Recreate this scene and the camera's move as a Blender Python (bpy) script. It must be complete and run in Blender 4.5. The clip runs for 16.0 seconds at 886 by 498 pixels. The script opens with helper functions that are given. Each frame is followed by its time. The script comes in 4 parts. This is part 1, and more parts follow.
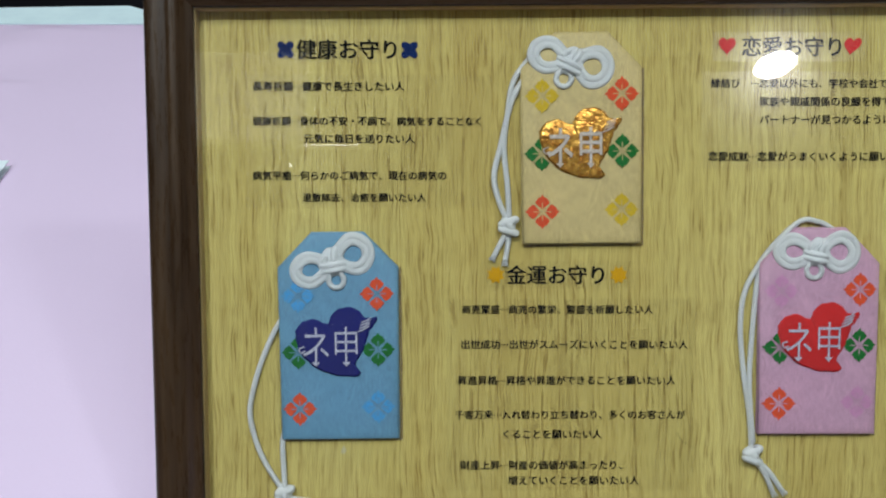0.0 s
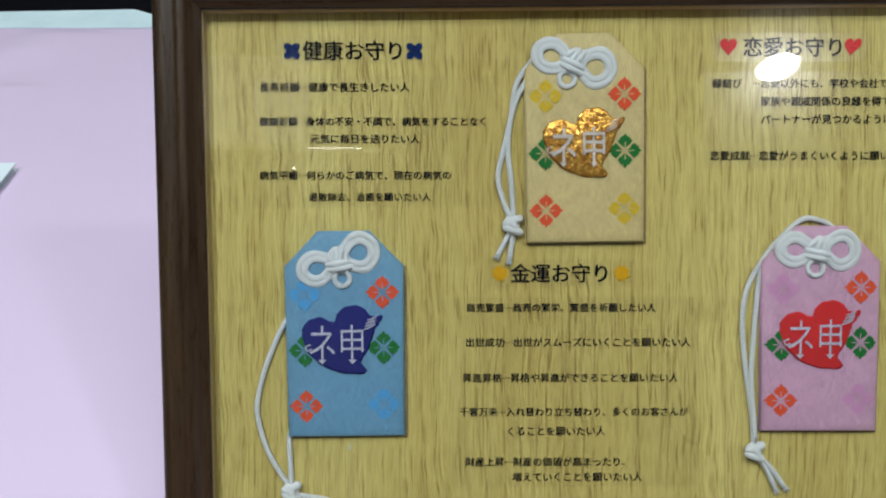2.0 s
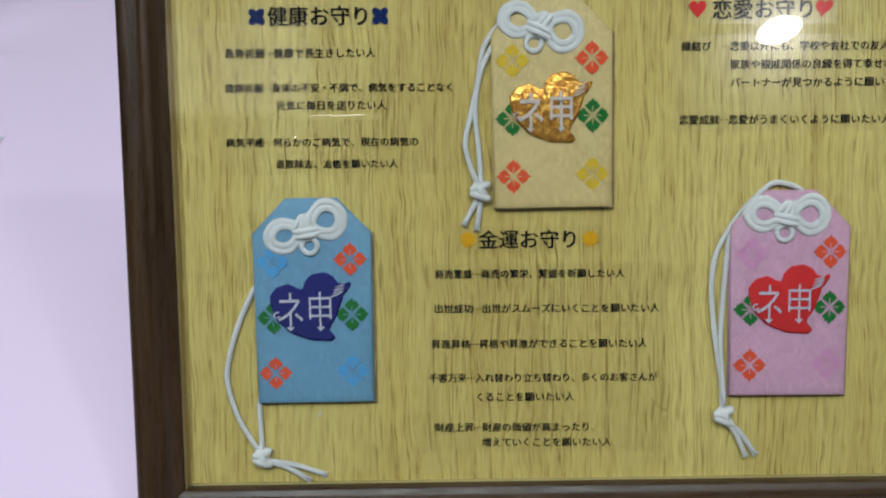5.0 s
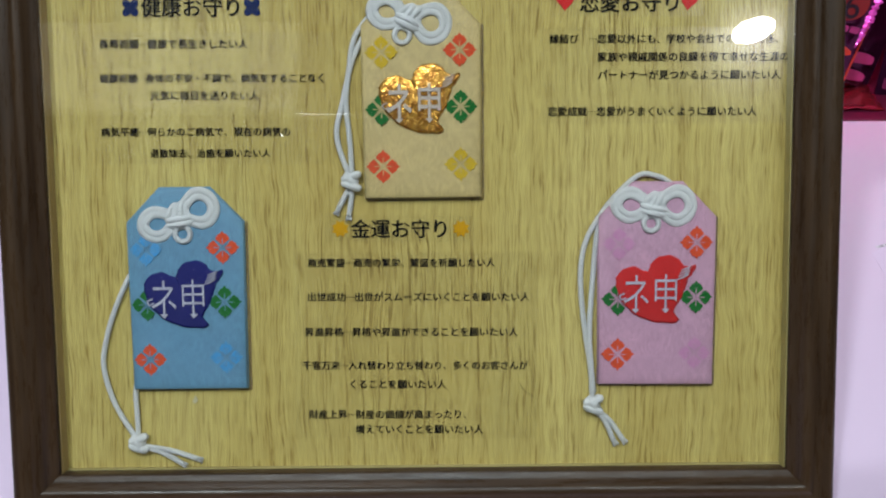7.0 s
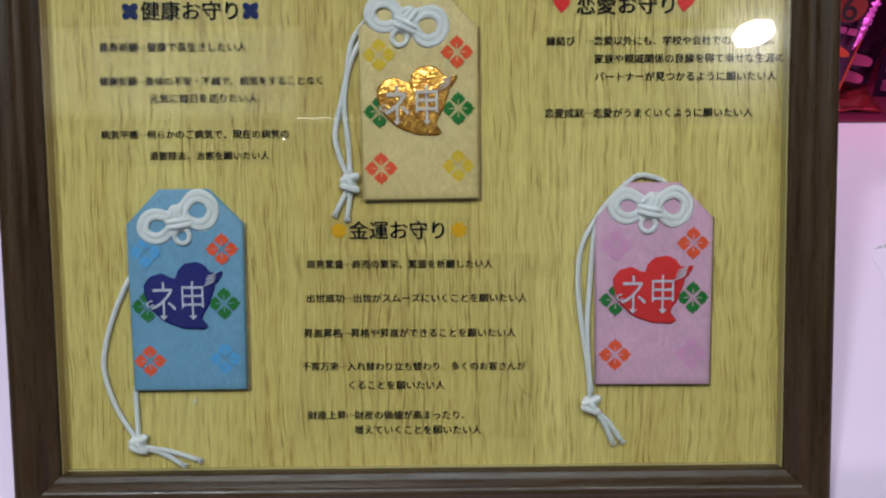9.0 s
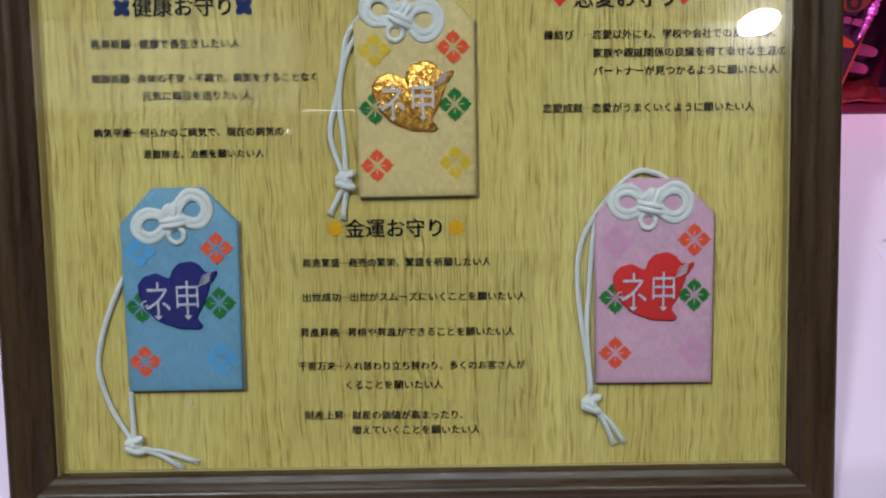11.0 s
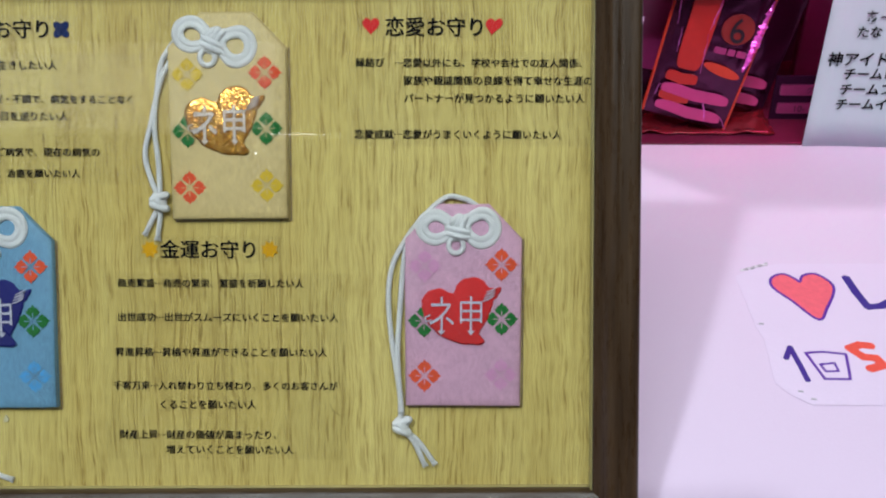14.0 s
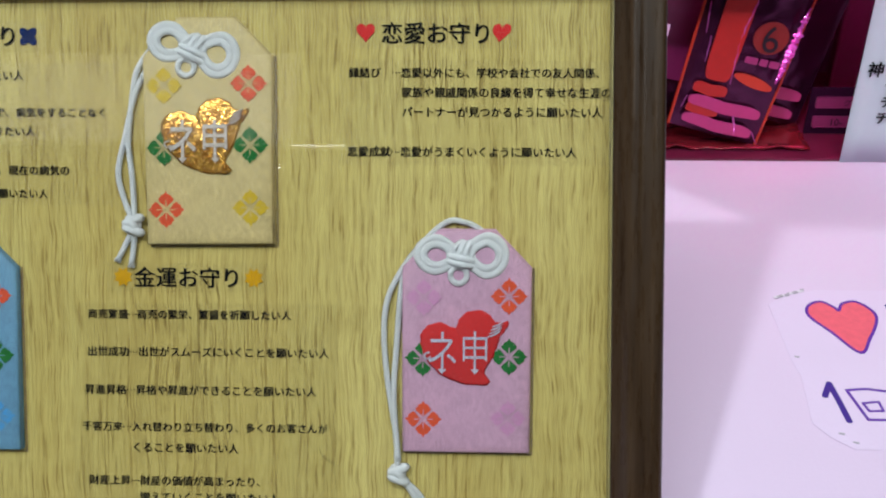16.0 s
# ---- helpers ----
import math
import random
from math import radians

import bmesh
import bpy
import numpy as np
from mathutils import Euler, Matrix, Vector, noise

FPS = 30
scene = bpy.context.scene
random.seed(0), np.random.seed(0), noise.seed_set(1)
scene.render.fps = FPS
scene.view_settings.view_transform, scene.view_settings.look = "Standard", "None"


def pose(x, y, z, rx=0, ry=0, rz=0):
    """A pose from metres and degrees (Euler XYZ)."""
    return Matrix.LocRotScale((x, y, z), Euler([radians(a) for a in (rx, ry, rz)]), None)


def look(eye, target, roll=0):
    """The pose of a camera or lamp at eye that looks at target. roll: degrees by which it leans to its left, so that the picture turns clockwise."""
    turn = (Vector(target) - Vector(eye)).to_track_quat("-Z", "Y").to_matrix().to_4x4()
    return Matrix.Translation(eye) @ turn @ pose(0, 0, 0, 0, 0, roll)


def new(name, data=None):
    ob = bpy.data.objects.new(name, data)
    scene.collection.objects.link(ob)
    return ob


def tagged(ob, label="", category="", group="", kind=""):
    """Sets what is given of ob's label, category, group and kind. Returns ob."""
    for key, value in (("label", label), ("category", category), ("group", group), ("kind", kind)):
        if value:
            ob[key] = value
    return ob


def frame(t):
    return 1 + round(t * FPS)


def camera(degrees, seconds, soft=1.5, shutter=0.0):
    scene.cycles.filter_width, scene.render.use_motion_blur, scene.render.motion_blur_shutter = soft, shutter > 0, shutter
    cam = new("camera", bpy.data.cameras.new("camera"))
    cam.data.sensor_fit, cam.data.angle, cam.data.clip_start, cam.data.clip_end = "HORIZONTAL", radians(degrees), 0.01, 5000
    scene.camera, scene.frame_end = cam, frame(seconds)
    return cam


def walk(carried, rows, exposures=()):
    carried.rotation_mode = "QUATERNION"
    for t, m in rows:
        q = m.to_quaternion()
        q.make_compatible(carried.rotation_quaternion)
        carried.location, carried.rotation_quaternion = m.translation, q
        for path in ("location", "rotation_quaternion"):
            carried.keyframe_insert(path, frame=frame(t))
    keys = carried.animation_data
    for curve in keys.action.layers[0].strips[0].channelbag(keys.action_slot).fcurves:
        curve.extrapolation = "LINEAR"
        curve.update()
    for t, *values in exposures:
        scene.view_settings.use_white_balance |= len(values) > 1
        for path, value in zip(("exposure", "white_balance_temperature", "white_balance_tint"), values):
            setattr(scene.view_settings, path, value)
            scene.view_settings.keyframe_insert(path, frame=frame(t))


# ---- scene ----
cam = camera(48.84, 16.0, 2.1)
PATH = [
    (0, (-0.05497, -0.26234, 0.31600), (-0.05236, 0.07429, 0.09997), 0.25),
    (0.5, (-0.05277, -0.26156, 0.31560), (-0.05254, 0.07538, 0.10002), 0.07),
    (1, (-0.05370, -0.26206, 0.31510), (-0.05237, 0.07463, 0.09914), 0.05),
    (1.5, (-0.05328, -0.26440, 0.31543), (-0.05125, 0.07259, 0.09996), 0.01),
    (2, (-0.05563, -0.26682, 0.31666), (-0.05432, 0.07061, 0.10187), 0.05),
    (2.5, (-0.05565, -0.26723, 0.31690), (-0.05446, 0.07026, 0.10219), -0.06),
    (3, (-0.05679, -0.26807, 0.31480), (-0.05447, 0.06834, 0.09840), -0.05),
    (3.2, (-0.05890, -0.26880, 0.31330), (-0.05431, 0.06760, 0.09641), 0.20),
    (5.3, (-0.03163, -0.26609, 0.31649), (-0.03376, 0.06357, 0.08996), -0.62),
    (5.5, (-0.02490, -0.26824, 0.31668), (-0.02578, 0.06177, 0.09064), -0.57),
    (6, (-0.00867, -0.26646, 0.31455), (-0.01212, 0.06132, 0.08533), -0.90),
    (6.5, (0.00455, -0.26895, 0.31472), (0.00123, 0.06048, 0.08785), -0.48),
    (7, (0.01120, -0.27280, 0.31480), (0.00843, 0.05652, 0.08947), -0.38),
    (7.5, (0.01040, -0.27320, 0.31480), (0.00577, 0.05616, 0.08895), -0.66),
    (8, (0.01300, -0.27450, 0.31500), (0.00934, 0.05532, 0.09056), -0.58),
    (8.5, (0.01280, -0.27550, 0.31520), (0.00947, 0.05436, 0.09184), -0.54),
    (11, (0.01621, -0.26932, 0.31428), (0.01007, 0.05963, 0.08678), -1.16),
    (11.5, (0.02128, -0.26887, 0.31632), (0.01928, 0.06139, 0.09066), -0.85),
    (12, (0.03489, -0.27322, 0.31519), (0.03407, 0.05863, 0.09187), -0.49),
    (12.5, (0.03807, -0.27967, 0.31887), (0.03666, 0.05323, 0.09711), -0.62),
    (13, (0.05093, -0.28402, 0.31801), (0.05127, 0.05021, 0.09828), -0.79),
    (13.5, (0.06865, -0.28488, 0.31950), (0.07134, 0.04994, 0.10067), -0.39),
    (14, (0.08642, -0.27393, 0.31621), (0.08448, 0.06081, 0.09724), 0.05),
    (14.5, (0.09661, -0.25165, 0.30733), (0.08924, 0.08318, 0.08863), -0.33),
    (15, (0.09711, -0.24000, 0.30292), (0.08711, 0.09781, 0.08894), -0.57),
    (15.5, (0.09505, -0.23936, 0.30055), (0.08263, 0.09748, 0.08517), -0.74),
    (16, (0.09492, -0.23898, 0.30128), (0.08235, 0.09804, 0.08620), -0.64),
]
walk(cam, [(t, look(eye, target, roll)) for t, eye, target, roll in PATH],
     exposures=[(t, stops, 6500, 10) for t, stops in ((0, -0.05), (3, -0.03), (5.5, -0.07), (7, -0.11), (11.3, -0.11), (12.5, 0.12), (14, 0.1), (16, 0.08))])

# ---- world and light ----
world = bpy.data.worlds.new("world")
scene.world = world
world.use_nodes = True
world.node_tree.nodes["Background"].inputs[0].default_value = (0.6, 0.65, 0.8, 1)
world.node_tree.nodes["Background"].inputs[1].default_value = 0.05
CEIL, FLOOR = 1.87, -0.75


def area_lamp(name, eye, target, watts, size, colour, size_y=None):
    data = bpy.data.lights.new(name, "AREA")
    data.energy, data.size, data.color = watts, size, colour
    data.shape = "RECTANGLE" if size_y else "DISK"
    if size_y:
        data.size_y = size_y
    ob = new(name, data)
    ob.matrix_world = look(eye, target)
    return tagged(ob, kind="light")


area_lamp("ceiling_lamp_light", (0.97, -1.04, 1.84), (0.0, 0.1, 0.1), 13, 0.16, (0.88, 1.0, 1.02))
area_lamp("ceiling_lamp_light", (-0.70, -1.07, 1.84), (0.0, 0.1, 0.1), 31, 0.13, (0.87, 1.0, 1.06))
# Unseen ceiling panel, added to supply even ambient light.
area_lamp("ambient_fill_light", (0.0, -0.75, 1.835), (0.0, -0.75, 0), 20, 1.1, (0.88, 1.0, 1.03), 0.5)
area_lamp("ceiling_lamp_light", (-0.39, 0.85, 1.84), (0.0, 0.45, 0.0), 12.5, 0.13, (0.92, 1.0, 1.06))

# ---- materials ----


class Nodes:
    """A small builder for node materials."""

    def __init__(self, name, colour=(0.5, 0.5, 0.5), rough=0.5, metal=0.0):
        self.mat = bpy.data.materials.new(name)
        self.mat.use_nodes = True
        self.tree = self.mat.node_tree
        self.bsdf = self.tree.nodes["Principled BSDF"]
        self.bsdf.inputs["Base Color"].default_value = (*colour, 1)
        self.bsdf.inputs["Roughness"].default_value = rough
        self.bsdf.inputs["Metallic"].default_value = metal
        self.coords = self.tree.nodes.new("ShaderNodeTexCoord")

    def link(self, a, b):
        self.tree.links.new(a, b)

    def mapped(self, scale, source="Object", turn=(0, 0, 0)):
        m = self.tree.nodes.new("ShaderNodeMapping")
        m.inputs["Scale"].default_value = scale
        m.inputs["Rotation"].default_value = turn
        self.link(self.coords.outputs[source], m.inputs["Vector"])
        return m.outputs[0]

    def noise(self, scale=(1, 1, 1), detail=4, rough=0.6, source="Object"):
        n = self.tree.nodes.new("ShaderNodeTexNoise")
        n.inputs["Scale"].default_value, n.inputs["Detail"].default_value, n.inputs["Roughness"].default_value = 1, detail, rough
        self.link(self.mapped(scale, source), n.inputs["Vector"])
        return n.outputs[0]

    def wave(self, scale, turn=(0, 0, 0), source="Object", distortion=0.0):
        n = self.tree.nodes.new("ShaderNodeTexWave")
        n.inputs["Scale"].default_value, n.inputs["Distortion"].default_value = 1, distortion
        self.link(self.mapped(scale, source, turn), n.inputs["Vector"])
        return n.outputs["Fac"]

    def ramp(self, source, stops):
        r = self.tree.nodes.new("ShaderNodeValToRGB")
        while len(r.color_ramp.elements) < len(stops):
            r.color_ramp.elements.new(0.5)
        for el, (at, col) in zip(r.color_ramp.elements, stops):
            el.position, el.color = at, (*col, 1) if len(col) == 3 else col
        self.link(source, r.inputs[0])
        return r.outputs[0]

    def mix(self, fac, a, b, mode="MIX"):
        m = self.tree.nodes.new("ShaderNodeMix")
        m.data_type, m.blend_type = "RGBA", mode
        for value, slot in ((fac, m.inputs[0]), (a, m.inputs[6]), (b, m.inputs[7])):
            if isinstance(value, (int, float)):
                slot.default_value = value
            elif isinstance(value, tuple):
                slot.default_value = (*value, 1)
            else:
                self.link(value, slot)
        return m.outputs[2]

    def colour(self, socket):
        self.link(socket, self.bsdf.inputs["Base Color"])
        return self

    def rough(self, source, low, high):
        m = self.tree.nodes.new("ShaderNodeMapRange")
        m.inputs["To Min"].default_value, m.inputs["To Max"].default_value = low, high
        self.link(source, m.inputs[0])
        self.link(m.outputs[0], self.bsdf.inputs["Roughness"])
        return self

    def bump(self, source, strength, distance):
        b = self.tree.nodes.new("ShaderNodeBump")
        b.inputs["Strength"].default_value, b.inputs["Distance"].default_value = strength, distance
        self.link(source, b.inputs["Height"])
        self.link(b.outputs[0], self.bsdf.inputs["Normal"])
        return self


def oak_print():
    """Printed straight oak grain: long wavering pores, fine dashes and broad tone bands."""
    n = Nodes("oak_print", rough=0.6)
    t = n.tree
    warp, scaled, moved = n.noise((22, 1, 30), 3, 0.55), t.nodes.new("ShaderNodeMath"), t.nodes.new("ShaderNodeCombineXYZ")
    scaled.operation = "MULTIPLY_ADD"
    scaled.inputs[1].default_value, scaled.inputs[2].default_value = 0.006, -0.003
    n.link(warp, scaled.inputs[0]), n.link(scaled.outputs[0], moved.inputs[0])
    place = t.nodes.new("ShaderNodeVectorMath")
    n.link(n.coords.outputs["Object"], place.inputs[0]), n.link(moved.outputs[0], place.inputs[1])

    def grain(scale, detail):
        m, tex = t.nodes.new("ShaderNodeMapping"), t.nodes.new("ShaderNodeTexNoise")
        m.inputs["Scale"].default_value = scale
        tex.inputs["Scale"].default_value, tex.inputs["Detail"].default_value, tex.inputs["Roughness"].default_value = 1, detail, 0.6
        n.link(place.outputs[0], m.inputs["Vector"]), n.link(m.outputs[0], tex.inputs["Vector"])
        return tex.outputs[0]

    def lines(source, count, stops):
        fold = t.nodes.new("ShaderNodeMath")
        fold.operation = "PINGPONG"
        fold.inputs[1].default_value = 1.0
        times = t.nodes.new("ShaderNodeMath")
        times.operation = "MULTIPLY"
        times.inputs[1].default_value = count
        n.link(source, times.inputs[0]), n.link(times.outputs[0], fold.inputs[0])
        return n.ramp(fold.outputs[0], stops)

    base = n.ramp(n.noise((26, 1, 3.0), 3, 0.5), [(0.32, (0.440, 0.335, 0.097)), (0.52, (0.485, 0.392, 0.128)), (0.7, (0.520, 0.428, 0.150))])
    base = n.mix(0.28, base, n.ramp(grain((170, 1, 9), 3), [(0.36, (0.74, 0.68, 0.54)), (0.58, (1.06, 1.06, 1.06))]), "MULTIPLY")
    ring = lines(grain((760, 1, 10), 1), 8.0, [(0.0, (0.34, 0.26, 0.15)), (0.16, (0.56, 0.47, 0.33)), (0.40, (1.0, 1.0, 1.0))])
    dash = n.ramp(grain((520, 1, 95), 2), [(0.42, (0.22, 0.22, 0.22)), (0.58, (0.74, 0.74, 0.74))])
    base = n.mix(dash, base, n.mix(1.0, base, ring, "MULTIPLY"))
    base = n.mix(0.42, base, n.ramp(grain((2400, 1, 85), 2), [(0.40, (0.44, 0.36, 0.22)), (0.48, (1.04, 1.04, 1.04))]), "MULTIPLY")
    n.bsdf.inputs["Specular IOR Level"].default_value = 0.2
    return n.colour(base).mat


def walnut(name, along):
    n = Nodes(name, rough=0.35)
    s = (14, 320, 320) if along == "x" else (320, 320, 14)
    big = (5, 60, 60) if along == "x" else (60, 60, 5)
    scuff = (60, 500, 500) if along == "x" else (500, 500, 60)
    col = n.mix(0.6, n.ramp(n.noise(big, 3), [(0.3, (0.024, 0.0118, 0.0052)), (0.7, (0.047, 0.0248, 0.0112))]),
                n.ramp(n.noise(s, 4), [(0.3, (0.014, 0.0066, 0.0030)), (0.7, (0.064, 0.0355, 0.0165))]))
    n.bsdf.inputs["Specular IOR Level"].default_value = 0.12
    n.bsdf.inputs["Coat Weight"].default_value = 0.34
    worn = n.ramp(n.noise(scuff, 4, 0.7), [(0.38, (0.20, 0.20, 0.20)), (0.64, (0.52, 0.52, 0.52))])
    n.link(worn, n.bsdf.inputs["Coat Roughness"])
    return n.colour(col).rough(n.noise(s, 3), 0.24, 0.42).bump(n.mix(0.4, n.noise(s, 4), n.noise(scuff, 3)), 0.4, 0.0005).mat


def fabric(name, colour, second=None, sheen=0.12):
    n = Nodes(name, colour, 0.6)
    second = second or tuple(c * 0.91 for c in colour)
    weave = n.mix(0.5, n.wave((620, 620, 620), (0, 0.78, 0)), n.wave((620, 620, 620), (0, -0.78, 0)))
    tone = n.mix(n.ramp(n.noise((160, 160, 160), 4), [(0.35, (0, 0, 0)), (0.65, (1, 1, 1))]), second, colour)
    slub = n.ramp(n.noise((1300, 1300, 420), 3, 0.7), [(0.32, (0.72, 0.72, 0.72)), (0.52, (1, 1, 1)), (0.70, (1.35, 1.35, 1.35))])
    n.colour(n.mix(0.6, tone, slub, "MULTIPLY"))
    n.bsdf.inputs["Sheen Weight"].default_value = sheen
    return n.rough(n.noise((60, 60, 60), 2), 0.45, 0.7).bump(n.mix(0.4, weave, n.noise((800, 800, 300), 3)), 0.3, 0.0003).mat


def thread(name, colour, ground=None):
    n = Nodes(name, colour, 0.5)
    col = n.mix(n.noise((900, 900, 1500), 3), tuple(c * 0.72 for c in colour), tuple(min(1, c * 1.15) for c in colour))
    if ground:
        col = n.mix(n.ramp(n.noise((800, 800, 1000), 3), [(0.42, (0.75, 0.75, 0.75)), (0.58, (0, 0, 0))]), col, ground)
    n.colour(col)
    n.bsdf.inputs["Specular IOR Level"].default_value = 0.15
    return n.bump(n.wave((600, 600, 600), (0, 1.2, 0)), 0.5, 0.0003).mat


def cord_white():
    n = Nodes("white_cord", (0.83, 0.83, 0.82), 0.9)
    braid = n.mix(0.5, n.wave((30, 9, 1), (0, 0, 0.5), "UV"), n.wave((30, 9, 1), (0, 0, -0.5), "UV"))
    fuzz = n.noise((1500, 1500, 1500), 3)
    tone = n.mix(n.ramp(braid, [(0.15, (0, 0, 0)), (0.5, (1, 1, 1))]), (0.58, 0.59, 0.59), (0.76, 0.77, 0.77))
    n.colour(n.mix(0.5, tone, n.ramp(fuzz, [(0.35, (0.78, 0.78, 0.78)), (0.6, (1.04, 1.04, 1.04))]), "MULTIPLY"))
    n.bsdf.inputs["Specular IOR Level"].default_value = 0.08
    n.bsdf.inputs["Sheen Weight"].default_value = 0.25
    return n.bump(n.mix(0.5, braid, fuzz), 0.7, 0.0005).mat


def gold_foil():
    """Gold leaf thread: small facets, each tilted its own way."""
    n = Nodes("gold_foil", (0.85, 0.50, 0.10), 0.2, 0.72)
    t = n.tree
    cell, geo = t.nodes.new("ShaderNodeTexVoronoi"), t.nodes.new("ShaderNodeNewGeometry")
    cell.inputs["Scale"].default_value = 1
    n.link(n.mapped((1500, 2100, 3000), "Object", (0, 0.35, 0)), cell.inputs["Vector"])
    centre, tilt, unit = (t.nodes.new("ShaderNodeVectorMath") for _ in range(3))
    centre.operation, tilt.operation, unit.operation = "SUBTRACT", "MULTIPLY_ADD", "NORMALIZE"
    centre.inputs[1].default_value = (0.5, 0.5, 0.54)
    tilt.inputs[1].default_value = (0.36, 0.20, 0.46)
    n.link(cell.outputs["Color"], centre.inputs[0]), n.link(centre.outputs[0], tilt.inputs[0]), n.link(geo.outputs["Normal"], tilt.inputs[2])
    n.link(tilt.outputs[0], unit.inputs[0]), n.link(unit.outputs[0], n.bsdf.inputs["Normal"])
    n.colour(n.mix(n.ramp(n.noise((420, 420, 420), 3), [(0.4, (0, 0, 0)), (0.6, (1, 1, 1))]), (0.46, 0.19, 0.028), (0.80, 0.43, 0.08)))
    return n.rough(n.noise((300, 300, 300), 2), 0.16, 0.34).mat


def paper(name, colour, wrinkle=0.3, scale=14):
    n = Nodes(name, colour, 0.75)
    tone = n.mix(n.noise((scale * 0.5, scale * 0.5, scale * 0.5), 4), tuple(c * 0.94 for c in colour), tuple(min(1, c * 1.03) for c in colour))
    n.colour(n.mix(0.35, tone, n.mix(n.noise((700, 700, 700), 3), tuple(c * 0.95 for c in colour), tuple(min(1, c * 1.03) for c in colour))))
    return n.bump(n.mix(0.25, n.noise((scale, scale, scale), 3), n.noise((600, 600, 600), 3)), wrinkle, 0.0012).mat


def clear(name, tint=(1, 1, 1), gloss=0.0, haze=0.0, body=0.0):
    """Clear sheet: a see-through body with a mirror skin by Fresnel, and a little dust."""
    n = Nodes(name)
    t = n.tree
    t.nodes.remove(n.bsdf)
    out = t.nodes["Material Output"]
    see, skin, fres, mix = (t.nodes.new(k) for k in ("ShaderNodeBsdfTransparent", "ShaderNodeBsdfGlossy", "ShaderNodeFresnel", "ShaderNodeMixShader"))
    see.inputs[0].default_value = (*tint, 1)
    skin.inputs["Roughness"].default_value = gloss
    fres.inputs[0].default_value = 1.42
    last = see.outputs[0]
    if body:
        milk, m0 = t.nodes.new("ShaderNodeBsdfDiffuse"), t.nodes.new("ShaderNodeMixShader")
        milk.inputs[0].default_value = (*tint, 1)
        m0.inputs[0].default_value = body
        n.link(last, m0.inputs[1]), n.link(milk.outputs[0], m0.inputs[2])
        last = m0.outputs[0]
    n.link(fres.outputs[0], mix.inputs[0]), n.link(last, mix.inputs[1]), n.link(skin.outputs[0], mix.inputs[2])
    last = mix.outputs[0]
    if haze:
        dust, m2 = t.nodes.new("ShaderNodeBsdfGlossy"), t.nodes.new("ShaderNodeMixShader")
        dust.inputs["Roughness"].default_value = 0.14
        fac = n.mix(0.5, n.ramp(n.noise((60, 60, 60), 5, 0.7), [(0.35, (haze * 0.3,) * 3), (0.7, (haze * 1.2,) * 3)]), n.ramp(n.noise((700, 700, 700), 3, 0.6), [(0.6, (haze * 0.4,) * 3), (0.72, (haze * 5,) * 3)]))
        n.link(fac, m2.inputs[0]), n.link(last, m2.inputs[1]), n.link(dust.outputs[0], m2.inputs[2])
        last = m2.outputs[0]
    n.link(last, out.inputs[0])
    return n.mat


def plain(name, colour, rough=0.5, metal=0.0, grain=200, bump=0.15):
    n = Nodes(name, colour, rough, metal)
    n.colour(n.mix(n.noise((grain, grain, grain), 4), tuple(c * 0.8 for c in colour), tuple(min(1, c * 1.12) for c in colour)))
    return n.bump(n.noise((grain * 2, grain * 2, grain * 2), 3), bump, 0.0005).mat


def ink(name, colour):
    mat = plain(name, colour, 0.8, 0, 400)
    mat.node_tree.nodes["Principled BSDF"].inputs["Specular IOR Level"].default_value = 0.05
    return mat


def glowing(name, colour, strength):
    n = Nodes(name, (0.8, 0.8, 0.8))
    n.bsdf.inputs["Emission Color"].default_value = (*colour, 1)
    n.bsdf.inputs["Emission Strength"].default_value = strength
    return n.mat


OAK, WALNUT_X, WALNUT_Z = oak_print(), walnut("walnut_rail", "x"), walnut("walnut_stile", "z")
CORD, GOLD = cord_white(), gold_foil()
INK = plain("black_ink", (0.005, 0.005, 0.005), 0.8)
INK.node_tree.nodes["Principled BSDF"].inputs["Specular IOR Level"].default_value = 0.05
GLASS = clear("picture_glass", haze=0.030)
FILM = clear("clear_film", (0.99, 0.99, 0.987), 0.18)
BLUE, YELLOW, PINK = fabric("blue_brocade", (0.105, 0.242, 0.365)), fabric("cream_brocade", (0.48, 0.37, 0.155)), fabric("pink_brocade", (0.47, 0.265, 0.365))
NAVY_T, RED_T = thread("navy_thread", (0.010, 0.012, 0.125)), thread("red_thread", (0.52, 0.022, 0.022))
ORANGE_T, GREEN_T = thread("orange_thread", (0.62, 0.075, 0.026)), thread("green_thread", (0.010, 0.13, 0.022))
SKY_T, YELLOW_T, ROSE_T = thread("sky_thread", (0.055, 0.30, 0.62), (0.10, 0.25, 0.42)), thread("yellow_thread", (0.56, 0.38, 0.015), (0.50, 0.35, 0.04)), thread("rose_thread", (0.51, 0.225, 0.40), (0.48, 0.25, 0.375))
WHITE_T, SILVER_T = thread("white_thread", (0.52, 0.52, 0.60), (0.30, 0.29, 0.38)), thread("silver_thread", (0.50, 0.46, 0.44), (0.44, 0.36, 0.28))
PINK_PAPER = paper("pink_paper", (0.720, 0.572, 0.742), 0.25, 9)
WHITE_PAPER = paper("white_paper", (0.56, 0.61, 0.67), 0.2, 20)
NAVY_INK, RED_INK, SUN_INK = ink("navy_ink", (0.006, 0.018, 0.085)), ink("red_ink", (0.55, 0.03, 0.03)), ink("yellow_ink", (0.52, 0.27, 0.01))

# ---- mesh helpers ----


